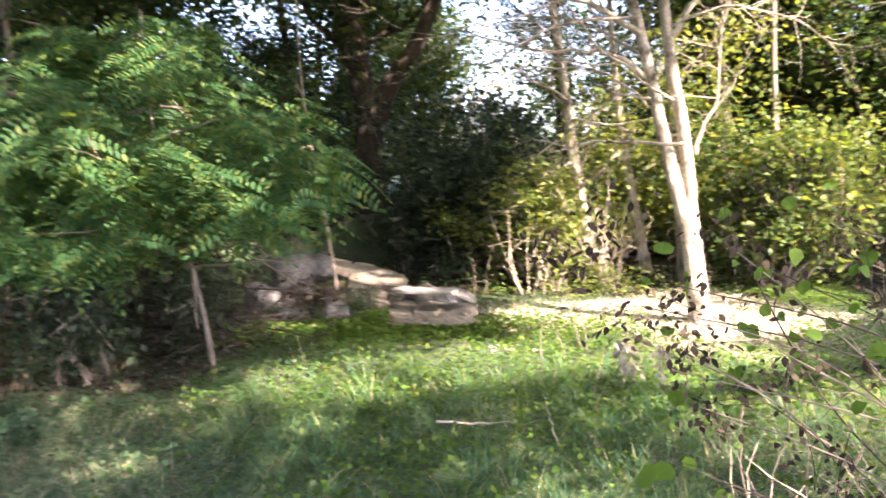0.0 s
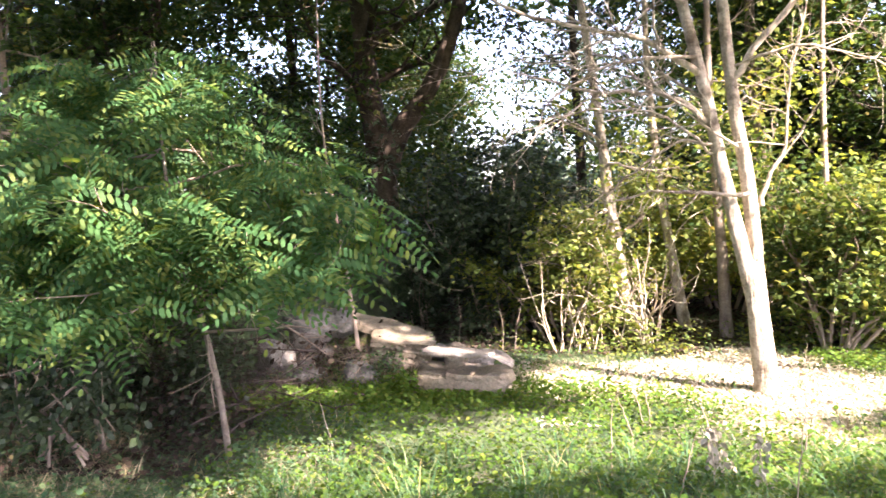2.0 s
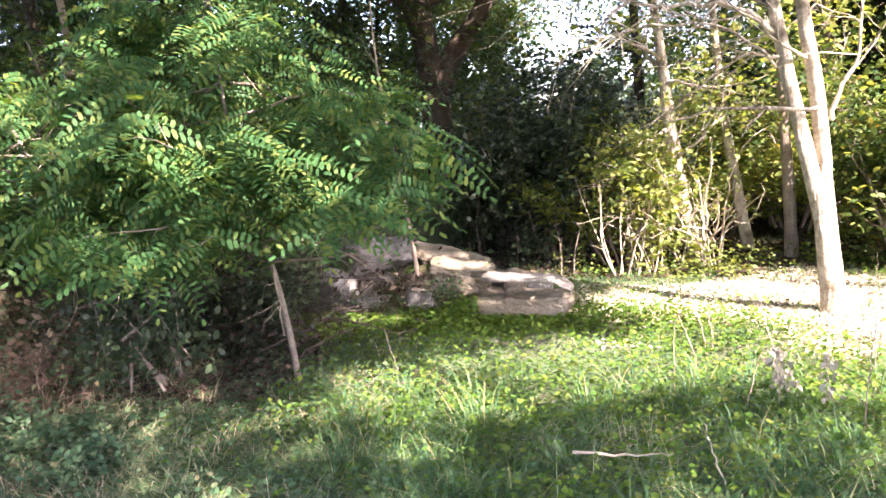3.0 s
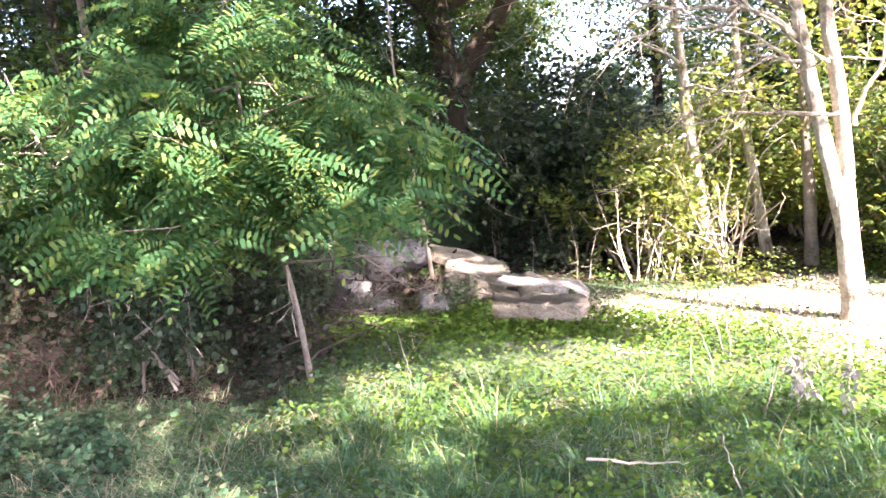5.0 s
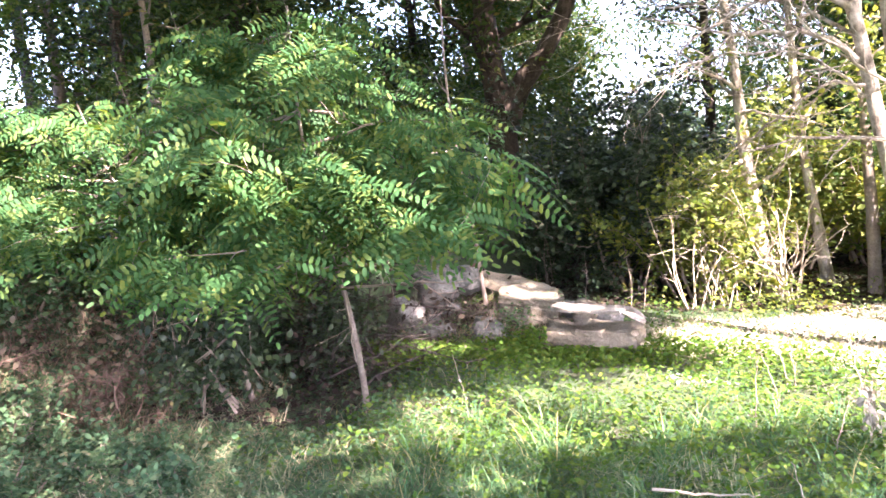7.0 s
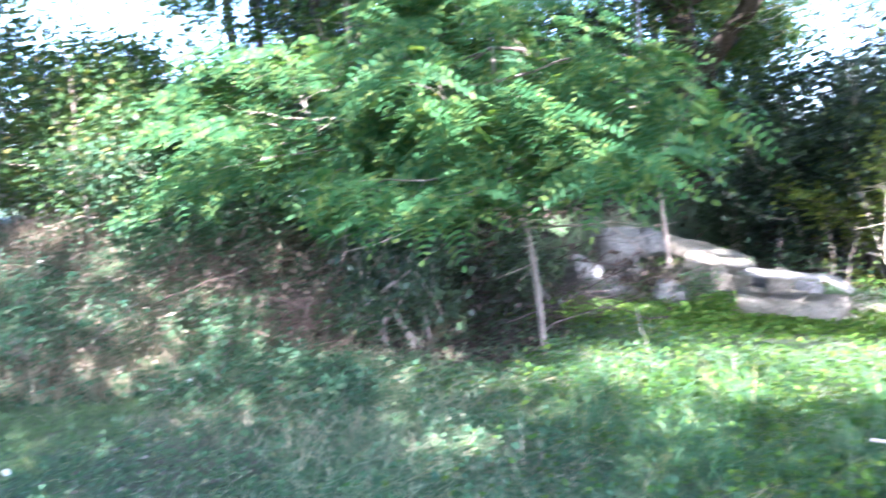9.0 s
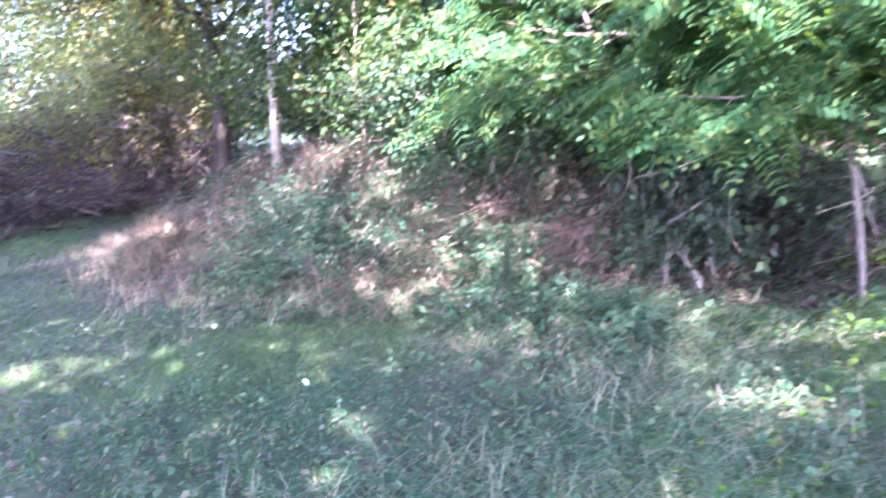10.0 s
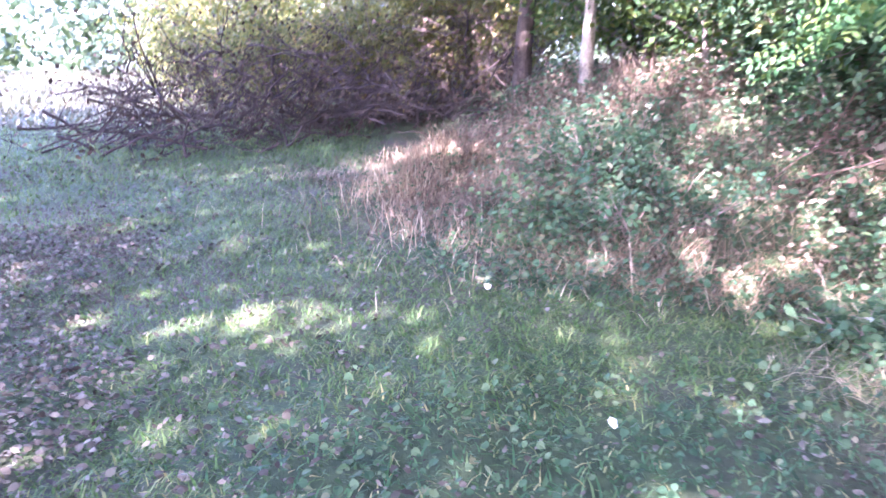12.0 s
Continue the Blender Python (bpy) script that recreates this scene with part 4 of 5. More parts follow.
    dens = dens * np.where((x < -0.4) & (y < 4.6), 0.25 + 0.75 * patchy(x, y, 4.3, 2.0), 1)
    k = g.uniform(size=len(x)) < dens
    x, y, z = x[k], y[k], z[k]
    z = z + g.uniform(0.02, 0.13, len(x)) * np.where((y > 6.5) & (np.abs(x + 0.33) < 0.5), 0.25, 1)
    size = (0.012 + 0.024 * g.uniform(size=len(x)) ** 2) * np.where(y < 3.2, 0.95, 1.15)
    edge = g.uniform(size=len(x)) < ease((x + 0.35 * y + 0.3 * np.sin(y * 3) - 0.45) / 2.4 + 0.5)
    # Same cover, two colours: the bank side's shade is put into M_WEED.
    for here, mat, label in ((edge, M_COVER, "low broad-leaved weeds covering the sunny clearing"), (~edge, M_WEED, "ground ivy beside the bank, shade put into its dull green")):
        flat_leaves("ground_cover", label, x[here], y[here], z[here], size[here], g, mat, "weeds", 0.42, BROAD, BROAD_T)
    # weeds and vines over the bank
    x, y, z = spread_over(64000, -9.0, -2.2, 2.2, 7.6, g)
    d = y - foot(x)
    dens = np.where(d > -0.9, 1, 0) * ease((d + 0.9) / 0.9) * (0.1 + 0.62 * patchy(x, y, 2.6, 1.0) ** 1.6)
    k = g.uniform(size=len(x)) < dens
    x, y, z, d = x[k], y[k], z[k], d[k]
    hgt = (0.06 + 0.32 * ease((d + 0.5) / 1.0) * patchy(x, y, 3.1, 0.5)) * g.uniform(0.1, 1.0, len(x))
    flat_leaves("bank_weeds", "tangled green weeds and vines over the bank", x, y, z + hgt, g.uniform(0.022, 0.05, len(x)), g, M_WEED, "weeds", 0.9)
    x, y, z = spread_over(62000, -8.0, -2.2, 2.8, 7.0, g)
    d = y - foot(x)
    k = g.uniform(size=len(x)) < ease((d + 0.45 + 0.3 * np.sin(x * 5) * np.sin(y * 4)) / 1.1) * (0.2 + 0.7 * patchy(x, y, 3.7, 2.5))
    x, y, z, d = x[k], y[k], z[k], d[k]
    hgt = 0.3 * ease((d + 0.5) / 1.0) * g.uniform(0.0, 1.0, len(x)) * patchy(x, y, 3.1, 0.5)
    flat_leaves("dead_leaves", "dry tan and brown leaves caught among the bank's weeds", x, y, z + 0.03 + hgt, g.uniform(0.018, 0.045, len(x)), g, M_BANK_LITTER, "dead leaves", 1.0)
    x, y, z = spread_over(26000, -7.0, -2.2, 3.0, 6.6, g)
    k = (y - foot(x) > -0.3) & (patchy(x, y, 2.7, 6.0) > 0.5)
    x, y, z = x[k], y[k], z[k]
    blades("dead_stems", "thin grey and tan dead stems over the bank", x, y, z, g.uniform(0.12, 0.34, len(x)), g, M_STRAW, 1.2, 0.35)
    x, y, z = spread_over(30000, -8.0, -2.6, 3.2, 6.4, g)
    k = (y - foot(x) > 0.0) & (g.uniform(size=len(x)) < 0.25 + 0.75 * patchy(x, y, 3.4, 1.6) ** 2)
    x, y, z = x[k], y[k], z[k]
    blades("dry_weeds", "rust-brown withered weeds standing on the bank", x, y, z, g.uniform(0.12, 0.42, len(x)), g, M_RUST, 0.5, 0.4)
    # dead grass at the foot of the bank and in front of the locust
    x, y, z = spread_over(60000, -7.5, -0.4, 2.0, 7.8, g)
    d = y - foot(x)
    dens = np.exp(-((d - 0.1) / 0.8) ** 2) * (0.15 + 0.8 * patchy(x, y, 2.9, 3.0)) * 0.5 + np.where(y < 5.6, 0.75, 0.15) * patchy(x, y, 3.5, 5.0) * np.where((x > -3.4) & (x < -0.9) & (y > 3.5), 1, 0)
    k = g.uniform(size=len(x)) < dens
    x, y, z = x[k], y[k], z[k]
    blades("dead_grass", "bleached dead grass stems along the bank", x, y, z, g.uniform(0.06, 0.22, len(x)), g, M_STRAW, 1.2, 0.5)
    x, y, z = spread_over(16000, 0.2, 3.6, 1.8, 6.2, g)
    k = g.uniform(size=len(x)) < patchy(x, y, 2.4, 1.2) * ease((x - 0.2 - 0.12 * y) / 1.0)
    x, y, z = x[k], y[k], z[k]
    blades("dry_grass", "matted straw-coloured grass in the clearing", x, y, z, g.uniform(0.08, 0.26, len(x)), g, M_STRAW, 1.4, 0.5)
    # long pale grass lying over the ivy
    x, y, z = spread_over(26000, -4.2, 0.5, 1.7, 4.6, g)
    k = g.uniform(size=len(x)) < patchy(x, y, 2.1, 0.4) ** 2 * ease((x + 0.25 * y + 2.9) / 2.2) * ease((x + 2.6) / 0.7)
    x, y, z = x[k], y[k], z[k]
    blades("long_grass", "long pale grey-green grass lying over the ivy", x, y, z, g.uniform(0.12, 0.3, len(x)), g, M_PALE_GRASS, 1.3, 0.55)
    # straw and a few green tufts among the fallen leaves
    x, y, z = spread_over(30000, -0.3, 4.2, 5.7, 9.2, g)
    k = (dry_patch(x, y) > 0.15) & (g.uniform(size=len(x)) < 0.2 + 0.8 * patchy(x, y, 4.1, 0.8) ** 2)
    x, y, z = x[k], y[k], z[k]
    blades("straw_grass", "bleached straw lying among the fallen leaves", x, y, z, g.uniform(0.05, 0.17, len(x)), g, M_STRAW, 1.3, 0.7)
    cx, cy, cz = spread_over(90, 0.2, 3.6, 5.9, 8.8, g)
    x, y = np.repeat(cx, 26) + g.normal(size=90 * 26) * 0.07, np.repeat(cy, 26) + g.normal(size=90 * 26) * 0.07
    blades("grass_tufts", "small green tufts among the fallen leaves", x, y, height(x, y), g.uniform(0.05, 0.15, len(x)), g, M_GRASS, 0.8, 0.9)
    # dead grass standing along the foot of the bank
    x, y, z = spread_over(60000, -8.2, -3.0, 2.4, 6.0, g)
    d = y - foot(x)
    k = g.uniform(size=len(x)) < np.exp(-((d - 0.15) / 0.45) ** 2) * (0.1 + 0.9 * patchy(x, y, 2.3, 5.2) ** 1.5) * np.where(x < -5.2, 1, 0.6)
    x, y, z = x[k], y[k], z[k]
    h = g.uniform(size=len(x))
    for here, mat, label in ((h < 0.55, M_RUST, "brown dead grass standing at the bank's foot"), (h >= 0.55, M_STRAW, "tan dead grass standing at the bank's foot")):
        blades("bank_grass", label, x[here], y[here], z[here], g.uniform(0.1, 0.32, here.sum()), g, mat, 0.7, 0.6)
    # rust-coloured grass
    cx = np.concatenate([g.normal(-6.9, 0.7, 7000), g.normal(-1.3, 0.3, 2200), g.normal(-7.4, 0.6, 2500)])
    cy = np.concatenate([g.normal(4.2, 0.45, 7000), g.normal(7.64, 0.09, 2200), g.normal(4.9, 0.4, 2500)])
    lift = np.concatenate([np.zeros(7000), np.full(2200, 0.05) * np.abs(g.normal(size=2200)), np.zeros(2500)])
    blades("rusty_grass", "rust-brown dead grass on the heap and bank", cx, cy, height(cx, cy) + lift, g.uniform(0.05, 0.2, len(cx)) * np.where(cx > -3, 0.75, 1.2), g, M_RUST, 1.5, 0.5)
    cx, cy = g.normal(-1.15, 0.24, 1500), g.normal(7.62, 0.08, 1500)
    blades("straw_grass", "bleached straw hanging over the rubble heap", cx, cy, height(cx, cy), g.uniform(0.06, 0.2, len(cx)), g, M_STRAW, 1.6, 0.5)
    cx = g.uniform(-7.6, -6.2, 4200)
    cy = 3.85 + (cx + 6.9) * 0.8 + g.normal(size=4200) * 0.2
    blades("straw_grass", "pale dry grass lying at the lane's edge", cx, cy, height(cx, cy), g.uniform(0.06, 0.2, len(cx)), g, M_STRAW, 2.2, 0.6)
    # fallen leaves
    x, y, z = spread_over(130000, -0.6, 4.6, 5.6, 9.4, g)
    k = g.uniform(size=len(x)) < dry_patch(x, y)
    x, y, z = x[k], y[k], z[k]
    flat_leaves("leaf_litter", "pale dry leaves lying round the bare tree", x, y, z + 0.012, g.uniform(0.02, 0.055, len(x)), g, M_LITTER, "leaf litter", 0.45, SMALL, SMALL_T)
    # sunlit weeds along the back of the fallen leaves
    x, y, z = spread_over(9000, -0.1, 4.0, 8.2, 9.3, g)
    k = g.uniform(size=len(x)) < patchy(x, y, 3.3, 2.2) ** 1.5 * ease((y - 8.2) / 0.5)
    x, y, z = x[k], y[k], z[k]
    flat_leaves("edge_weeds", "weeds along the wood's edge, sunlight put into their yellow-green", x, y, z + g.uniform(0.02, 0.4, len(x)) * patchy(x, y, 5.1, 0.3), g.uniform(0.03, 0.065, len(x)), g, M_SUNLIT_LEAF, "weeds", 0.8)
    x, y, z = spread_over(120000, -9.0, -2.2, -0.9, 3.4, g)
    k = g.uniform(size=len(x)) < dry_patch(x, y) * 0.8 + 0.25 * patchy(x, y, 2.2, 1.5)
    x, y, z = x[k], y[k], z[k]
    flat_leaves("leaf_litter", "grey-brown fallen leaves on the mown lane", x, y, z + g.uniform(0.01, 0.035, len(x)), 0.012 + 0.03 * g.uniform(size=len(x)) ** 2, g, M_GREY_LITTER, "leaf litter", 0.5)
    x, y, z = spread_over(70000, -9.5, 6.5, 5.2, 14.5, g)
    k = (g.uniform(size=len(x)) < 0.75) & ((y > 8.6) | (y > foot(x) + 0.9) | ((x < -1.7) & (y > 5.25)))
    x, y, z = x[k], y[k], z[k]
    flat_leaves("leaf_litter", "brown leaf litter on the woodland floor, its shade put into the dark tone", x, y, z + 0.015, g.uniform(0.05, 0.1, len(x)), g, M_DEAD_LEAF, "leaf litter", 0.4)
    # growth round the rubble
    n = 5200
    x, y = g.normal(-0.9, 0.95, n), g.normal(7.0, 0.2, n)
    x[:420], y[:420] = g.normal(-0.85, 0.07, 420), g.normal(7.3, 0.08, 420)
    flat_leaves("rubble_weeds", "green weeds growing against the rubble", x, y, height(x, y) + g.uniform(0.0, 0.2, n) * patchy(x, y, 5) * np.where((x > -0.68) & (x < 0.1), 0.25, np.where(np.abs(x + 0.8) < 0.12, 1.2, 1)), g.uniform(0.03, 0.065, n), g, M_COVER, "weeds", 0.7)

    x, y = g.uniform(-2.05, -0.72, 1700), g.normal(7.42, 0.09, 1700)
    h = g.uniform(size=1700) < 0.6
    for here, mat, label in ((h, M_RUST, "brown withered grass standing before the rubble heap"), (~h, M_STRAW, "bleached grass standing before the rubble heap")):
        blades("heap_grass", label, x[here], y[here], height(x[here], y[here]), g.uniform(0.08, 0.3, here.sum()), g, mat, 0.7, 0.45)
    x = np.concatenate([g.normal(-0.98, 0.1, 420), g.uniform(-0.75, 0.25, 260), g.uniform(-2.1, -1.2, 380)])
    y = np.concatenate([g.normal(7.4, 0.06, 420), g.normal(7.78, 0.08, 260), g.normal(7.4, 0.08, 380)])
    top = np.concatenate([np.full(420, 0.32), np.full(260, 0.36), np.full(380, 0.2)])
    flat_leaves("rubble_ivy", "dull green creeper leaves over the rubble", x, y, height(x, y) + g.uniform(0.0, 1.0, len(x)) * top, g.uniform(0.02, 0.045, len(x)), g, M_WEED, "creeper", 1.0)


growth()


# ---------------------------------------------------------------- sticks and stalks
def stick(name, label, at, pts, r, mat, g, twigs=2, group=""):
    root = thing(name, label, "stick", group, at=at)
    line = bend(pts, 12) + g.normal(size=(12, 3)) * 0.004
    part("stem", mesh_of("stem", *twiggy(line, r, g, twigs, 0.18, 6)[0], mat, True), root)
    return root


def sticks():
    g = np.random.default_rng(101)
    stick("fallen_branch", "bleached branch lying in the grass", (0.10, 4.14, 0.14), [(0, 0, 0), (0.17, -0.02, -0.01), (0.32, -0.04, 0.0), (0.42, -0.06, 0.01)], 0.008, M_STICK, g, 2)
    stick("dead_stalk", "forked dead stalk leaning in the grass", (0.73, 4.03, 0.0), [(0, 0, 0), (-0.026, 0.042, 0.092), (-0.052, 0.084, 0.184), (-0.075, 0.120, 0.263)], 0.005, M_STICK, g, 3)
    stick("dead_stalk", "short bleached stalk standing in the clover", (-1.07, 5.8, -0.02), [(0, 0, 0), (-0.03, 0.02, 0.1), (-0.07, 0.05, 0.22), (-0.1, 0.08, 0.33)], 0.007, M_STICK, g, 1)
    for x, y, h, l in [(0.98, 6.1, 0.5, -0.12), (1.02, 6.1, 0.45, -0.05), (1.3, 5.6, 0.62, -0.12), (1.75, 5.3, 0.7, 0.0), (0.66, 5.2, 0.45, 0.02), (1.45, 4.6, 0.6, 0.06), (0.95, 4.8, 0.4, 0.1), (0.85, 5.6, 0.4, -0.1)]:
        stick("weed_stalk", "thin dark seed-headed weed stalk", (x, y, -0.02), [(0, 0, 0), (l * 0.2, 0, h * 0.35), (l * 0.6, 0, h * 0.7), (l, 0, h)], 0.005, M_TWIG, g, 7, "weed stalks in the clearing")
    for x, y in [(1.15, 4.95), (1.4, 4.85), (1.25, 5.05)]:
        w = thing("withered_weed", "withered silvery weed with hanging leaves", "weed", "withered weeds", at=(x, y, 0))
        line = shoot((0, 0, -0.02), (0.05, 0, 1), 0.36, g, 8, 0.1)
        part("stem", mesh_of("stem", *tube(line, np.linspace(0.006, 0.003, 8), 5), M_STICK, True), w)
        part("foliage", mesh_of("foliage", *leaves_round(line[3:], 9, 0.025, 0.045, g, LEAF, LEAF_T, 1.4), M_PALE_WEED), w)
    for (x, y, z) in [(-3.0, 2.75, 0.09), (-4.27, 3.05, 0.06), (-5.15, 4.55, 0.7), (-3.2, 3.95, 0.14)]:
        me = mesh_of("pale_leaf", *strewn(BROAD, BROAD_T, [(0, 0, 0)], [(0.5, 0.6, 0.15)], [(0.5, -0.6, 0.7)], [0.036]), M_PALE)
        ob = new("pale_leaf", me)
        ob.matrix_basis = pose(x, y, max(z, on_ground(x, y) + 0.02), 0, 0, g.uniform(0, 60))
        tagged(ob, "curled white-backed dead leaf lying on the weeds", "leaf", "pale leaves on the bank")


M_PALE_WEED = leaf_mat("withered_leaf", [(0, (0.18, 0.165, 0.145)), (1, (0.38, 0.36, 0.33))], 0.2, (1, 1, 0.95), 0.7)
sticks()


def heap(name, label, at, dims, n, mat, seed, leaf_mat_=None, leaves=0, r=0.008, turn=0.0):
    """Cut branches thrown on one heap."""
    g = np.random.default_rng(seed)
    root = thing(name, label, "brush pile", at=at)
    for i in range(n):
        a = g.uniform(0, 2 * np.pi)
        p = np.array([g.uniform(-0.5, 0.5) * dims[0], g.uniform(-0.5, 0.5) * dims[1], 0])
        top = dims[2] * max(0.15, 1 - (2 * p[0] / dims[0]) ** 2 * 0.8)
        p[2] = g.uniform(0, 0.75) * top
        ln = g.uniform(0.5, 1.1) * min(1.4, dims[0] * 0.6)
        line = shoot(p - np.array([np.cos(a), np.sin(a), 0.1]) * ln / 2, (np.cos(a), np.sin(a), g.normal() * 0.35), ln, g, 8, 0.2)
        line[:, 2] = np.abs(line[:, 2] + 0.02)
        part("branch", mesh_of("branch", *twiggy(line, r * g.uniform(0.6, 1.8), g, 8, 0.4, 4, 2)[0], mat, True), root)
    if leaves:
        q = np.stack([g.normal(size=leaves) * dims[0] * 0.27, g.normal(size=leaves) * dims[1] * 0.3, np.abs(g.normal(size=leaves)) * dims[2] * 0.45], 1)
        part("dead_leaves", mesh_of("dead_leaves", *strewn(LEAF, LEAF_T, q, g.normal(size=(leaves, 3)), g.normal(size=(leaves, 3)), g.uniform(0.03, 0.075, leaves)), leaf_mat_), root)
    root.rotation_euler = (0, 0, radians(turn))
    return root


heap("brush_pile", "big grey pile of cut branches beside the lane", (-10.6, 3.75, 0.0), (4.8, 1.9, 1.6), 150, M_BRUSH, 111, M_DEAD_LEAF, 3200, 0.011, 118)
heap("brush_pile", "reddish brown brush and dead stems at the lane's end", (-9.0, 5.2, 0.3), (2.0, 1.4, 1.5), 60, M_BRUSH, 112, M_DEAD_LEAF, 1600, 0.009, 60)
heap("brush_pile", "reddish twigs and dead leaves under the locust", (-3.85, 5.6, 0.28), (1.5, 0.9, 0.5), 46, M_REDTWIG, 113, M_RUST, 1500, 0.006, 40)
heap("thicket", "tangle of dead stems under the locust, its shade put into the dark brown", (-2.9, 6.35, 0.12), (2.6, 0.9, 1.1), 60, M_BRUSH, 115, M_DEAD_LEAF, 1400, 0.006, 8)
heap("thicket", "brown vine tangle over the rubble heap", (-1.5, 7.62, 0.16), (0.75, 0.25, 0.3), 34, M_TWIG, 116, M_DEAD_LEAF, 260, 0.0035, 0)
heap("brush_pile", "thin reddish broken sticks on the bank's edge", (-3.42, 5.1, 0.08), (0.8, 0.5, 0.3), 34, M_REDTWIG, 114, None, 0, 0.0045, 20)
shrub("shrub", "pale sunlit broad-leaved shrub on the bank", (-4.35, 5.25, 0.5), (1.2, 0.9, 0.95), M_WEED, 121, 10, 40, 0.05, 0.15, group="shrubs on the bank", shape=LEAF, tri=LEAF_T)
for k, (x, y, s) in enumerate([(-5.5, 5.6, 1.1), (-6.1, 6.2, 1.25), (-3.5, 6.6, 1.1), (-7.5, 6.4, 1.2)]):
    shrub("shrub", "green leafy shrub on the bank behind the locust", (x, y, on_ground(x, y)), (1.3 * s, 1.0, 1.5 * s), M_WOOD_LEAF, 122 + k, 10, 46, 0.062, 0.15, group="shrubs on the bank")
for k, (x, y, s) in enumerate([(-4.55, 4.1, 0.55), (-3.7, 4.75, 0.5), (-5.2, 4.3, 0.6), (-4.9, 3.75, 0.4), (-3.2, 5.5, 0.5)]):
    shrub("weed_clump", "tangled green weed clump on the bank", (x, y, on_ground(x, y)), (1.1 * s, 0.9 * s, 0.75 * s), M_WEED, 132 + k, 9, 10, 0.042, 0.12, group="weed clumps on the bank", shape=LEAF, tri=LEAF_T, category="weeds")

for k, (x, y, s) in enumerate([(-2.80, 4.42, 0.42), (-3.30, 4.72, 0.36), (-3.10, 3.97, 0.4), (-2.25, 4.12, 0.3)]):
    shrub("weed_clump", "low green leafy weed in the shaded grass", (x, y, on_ground(x, y)), (1.1 * s, 0.9 * s, 0.6 * s), M_WEED, 142 + k, 7, 7, 0.045, 0.06, group="leafy weeds before the bank", shape=LEAF, tri=LEAF_T, category="weeds")

# Near-black leaves put the shade behind the locust stems into the colour.
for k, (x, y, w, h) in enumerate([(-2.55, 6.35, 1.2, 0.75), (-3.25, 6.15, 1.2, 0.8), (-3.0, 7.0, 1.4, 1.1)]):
    shrub("shrub", "low shrub behind the locust stems, its deep shade put into the leaf colour", (x, y, on_ground(x, y)), (w, 0.8, h), M_SHADED_LEAF, 171 + k, 8, 26, 0.055, 0.1, M_BRUSH, group="dark shrubs behind the locust")


def hanging_spray():
    """The spray of big leaves that hangs under the locust, coloured dark for shade."""
    g = np.random.default_rng(141)
    root = thing("shrub", "low shrub with drooping leaves under the locust, shade put into its dark green", "shrub", at=(-2.75, 5.4, 0.05))
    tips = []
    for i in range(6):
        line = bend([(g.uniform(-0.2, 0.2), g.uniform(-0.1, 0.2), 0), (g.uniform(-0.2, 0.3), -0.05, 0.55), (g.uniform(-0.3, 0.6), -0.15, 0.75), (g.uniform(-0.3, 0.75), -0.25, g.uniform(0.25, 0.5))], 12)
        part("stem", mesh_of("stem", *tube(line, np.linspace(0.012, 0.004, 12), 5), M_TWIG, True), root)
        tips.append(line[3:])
    part("foliage", mesh_of("foliage", *leaves_round(np.concatenate(tips), 20, 0.1, 0.07, g, LEAF, LEAF_T, 0.9), M_SHADED_LEAF), root)


hanging_spray()


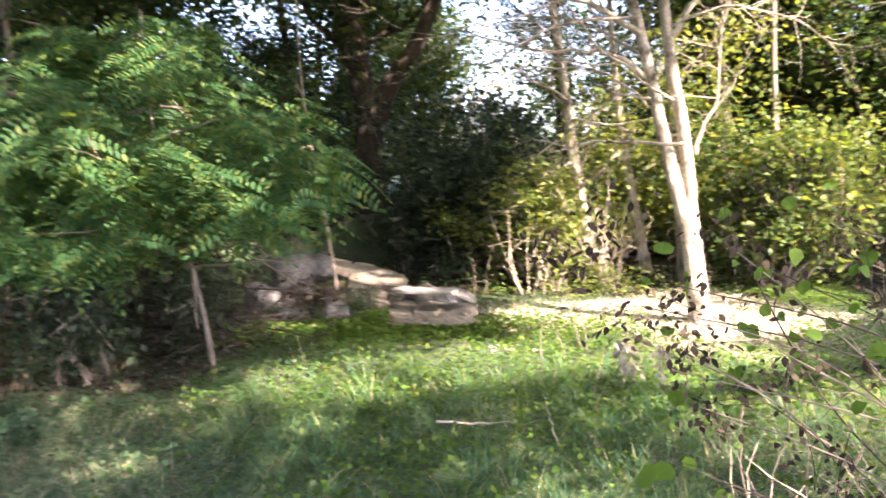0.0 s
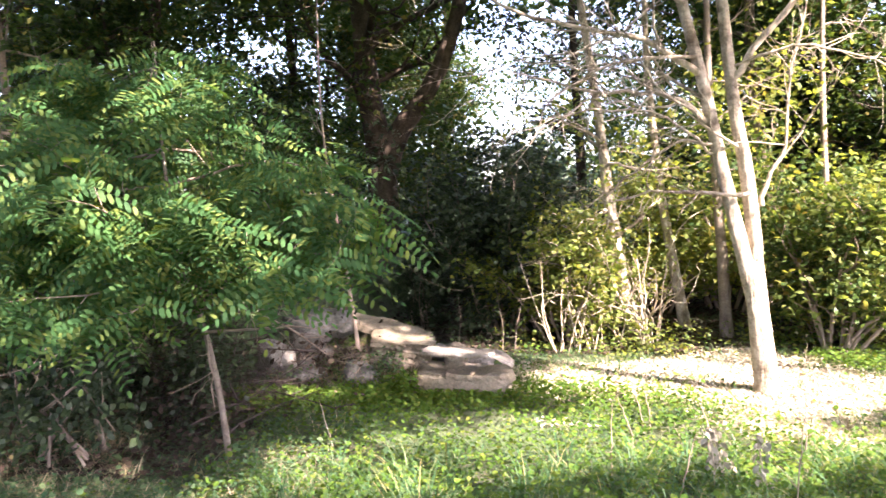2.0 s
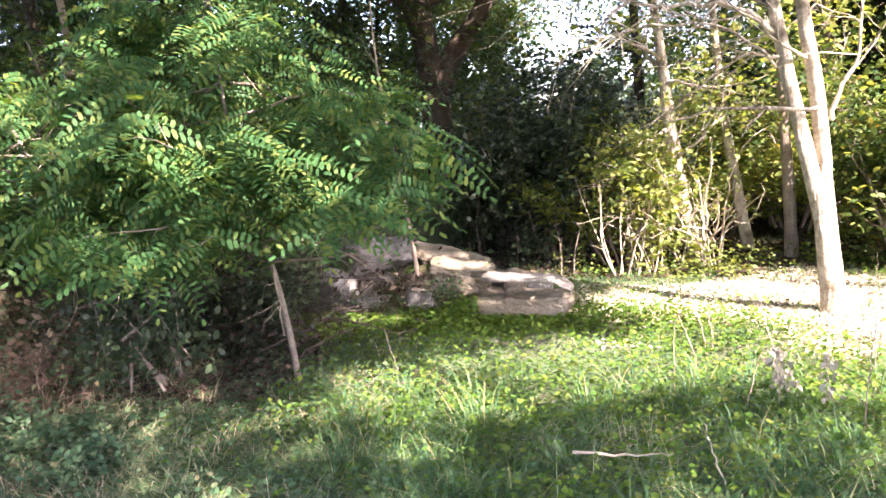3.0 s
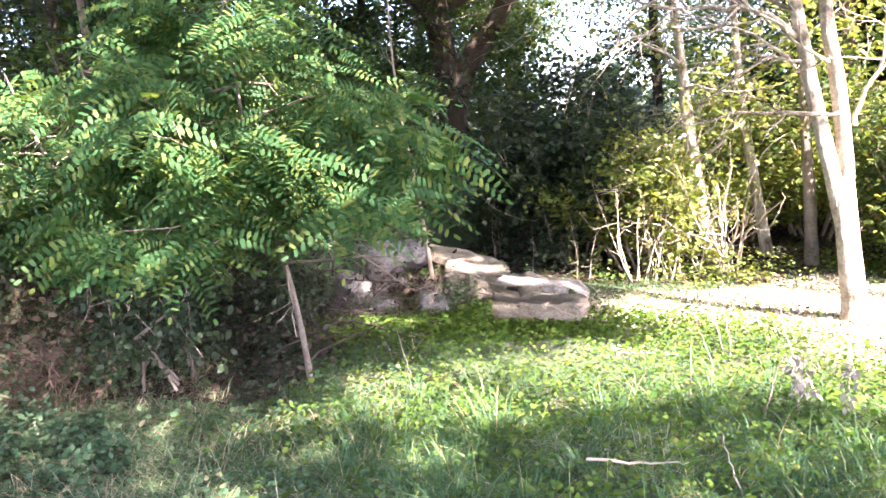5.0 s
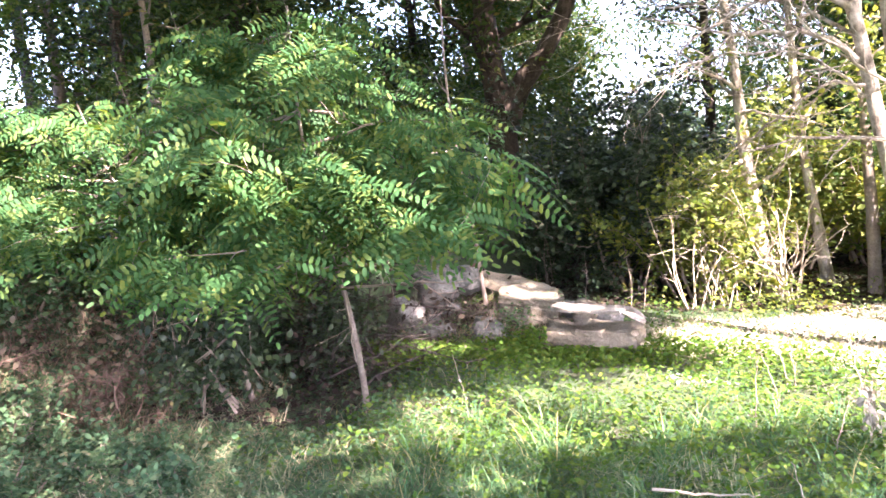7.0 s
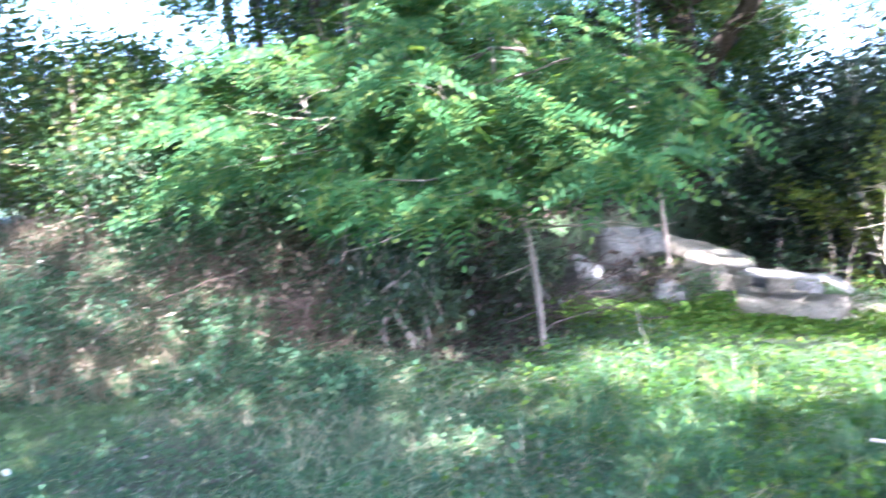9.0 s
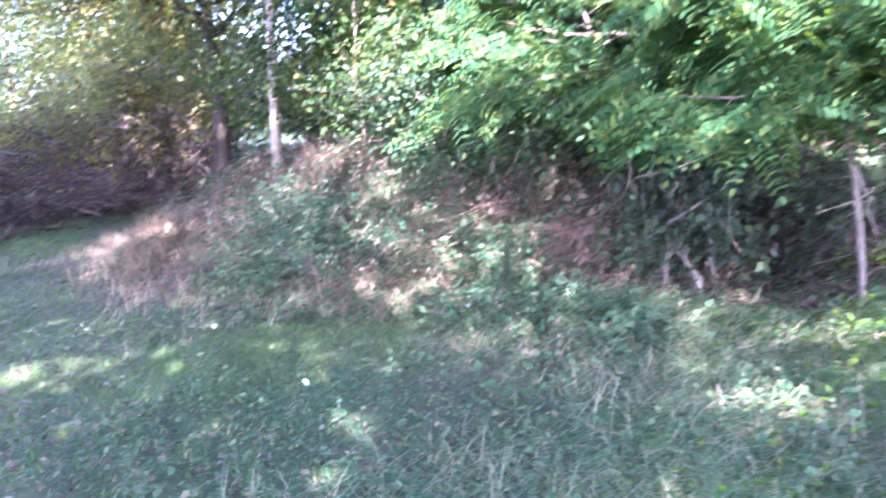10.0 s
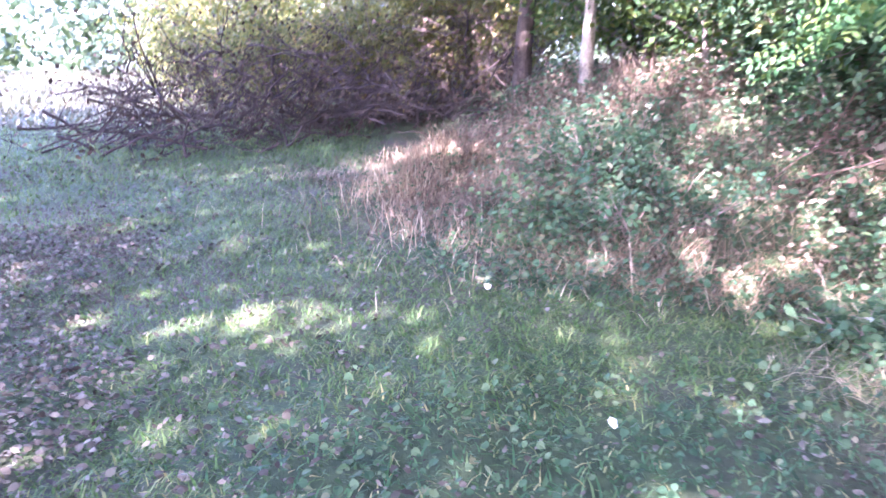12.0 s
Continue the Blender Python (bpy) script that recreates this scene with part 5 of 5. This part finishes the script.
def near_bramble():
    """The bramble beside the walker's first steps: thorny arching canes, green leaves and withered ones."""
    g = np.random.default_rng(151)
    root = thing("bramble", "bramble with green leaves and withered brown clusters", "bramble", at=(1.45, 1.85, 0))
    dead = []
    for i in range(20):
        s = np.array([g.uniform(-0.1, 0.5), g.uniform(-0.2, 0.3), 0])
        end = np.array([g.uniform(-0.6, 0.15), g.uniform(-0.3, 0.25), g.uniform(0.86, 1.3)])
        mid = s * 0.45 + end * 0.55 + np.array([g.uniform(-0.1, 0.3), 0, g.uniform(0.15, 0.35)])
        line = bend([s, s + np.array([0, 0, 0.5]), mid, end], 16)
        (v, t), tips = twiggy(line, 0.0042, g, 6, 0.26, 5, 2)
        cane = part("cane", mesh_of("cane", v, t, M_BRUSH if i % 2 else M_TWIG, True), root)
        ends = np.concatenate([tips[::2], line[12:]])
        if i % 2 == 0:
            dead.append(ends)
            continue
        for p in ends[g.permutation(len(ends))[:11]]:
            q = p + g.normal(size=3) * 0.03
            me = mesh_of("leaf", *strewn(BROAD, BROAD_T, [q], [g.normal(size=3) * 0.7 - np.array([0, 0, 0.4])], [g.normal(size=3) * 0.5 + np.array([0, -0.7, 0.7])], [g.uniform(0.02, 0.048)]), M_COVER)
            part("leaf", me, cane)
    dead = np.concatenate(dead)
    part("withered_leaves", mesh_of("withered_leaves", *leaves_round(dead[g.permutation(len(dead))[:52]], 26, 0.035, 0.021, g, LEAF, LEAF_T, 0.8), M_DEAD_LEAF), root, "curled brown withered leaves")
    copy_thing(root, pose(2.15, 2.6, 0.05, 0, 0, -25))
    far = thing("dead_brush", "dry grey stems and dead grass beside the bramble", "brush", at=(1.6, 2.5, 0))
    for i in range(60):
        line = shoot((g.uniform(-0.4, 0.6), g.uniform(-0.4, 0.6), -0.02), (g.uniform(-0.8, 0.5), g.uniform(-0.5, 0.5), 1), g.uniform(0.25, 0.8), g, 9, 0.2, -0.04)
        part("stem", mesh_of("stem", *tube(line, np.linspace(0.0045, 0.0015, 9), 5), M_TWIG if i % 3 else M_STICK, True), far)


near_bramble()


# ---------------------------------------------------------------- distance
def far_woods():
    g = np.random.default_rng(161)
    n = 70000
    a = g.uniform(0, 2 * np.pi, n)
    r = g.uniform(24, 42, n)
    x, y = np.cos(a) * r - 2, np.sin(a) * r + 3
    top = 3.6 + 1.8 * np.sin(a * 9) * np.sin(a * 23 + 1) + 1.2 * np.sin(a * 61)
    z = g.uniform(0, 1, n) ** 0.8 * np.clip(top, 1.2, 9)
    me = mesh_of("far_woods", *strewn(SMALL, SMALL_T, np.stack([x, y, z], 1), g.normal(size=(n, 3)), g.normal(size=(n, 3)), g.uniform(0.22, 0.5, n)), M_SHADED_LEAF)
    tagged(new("far_woods", me), "distant green edge of the woods", "woods", kind="stuff")


far_woods()
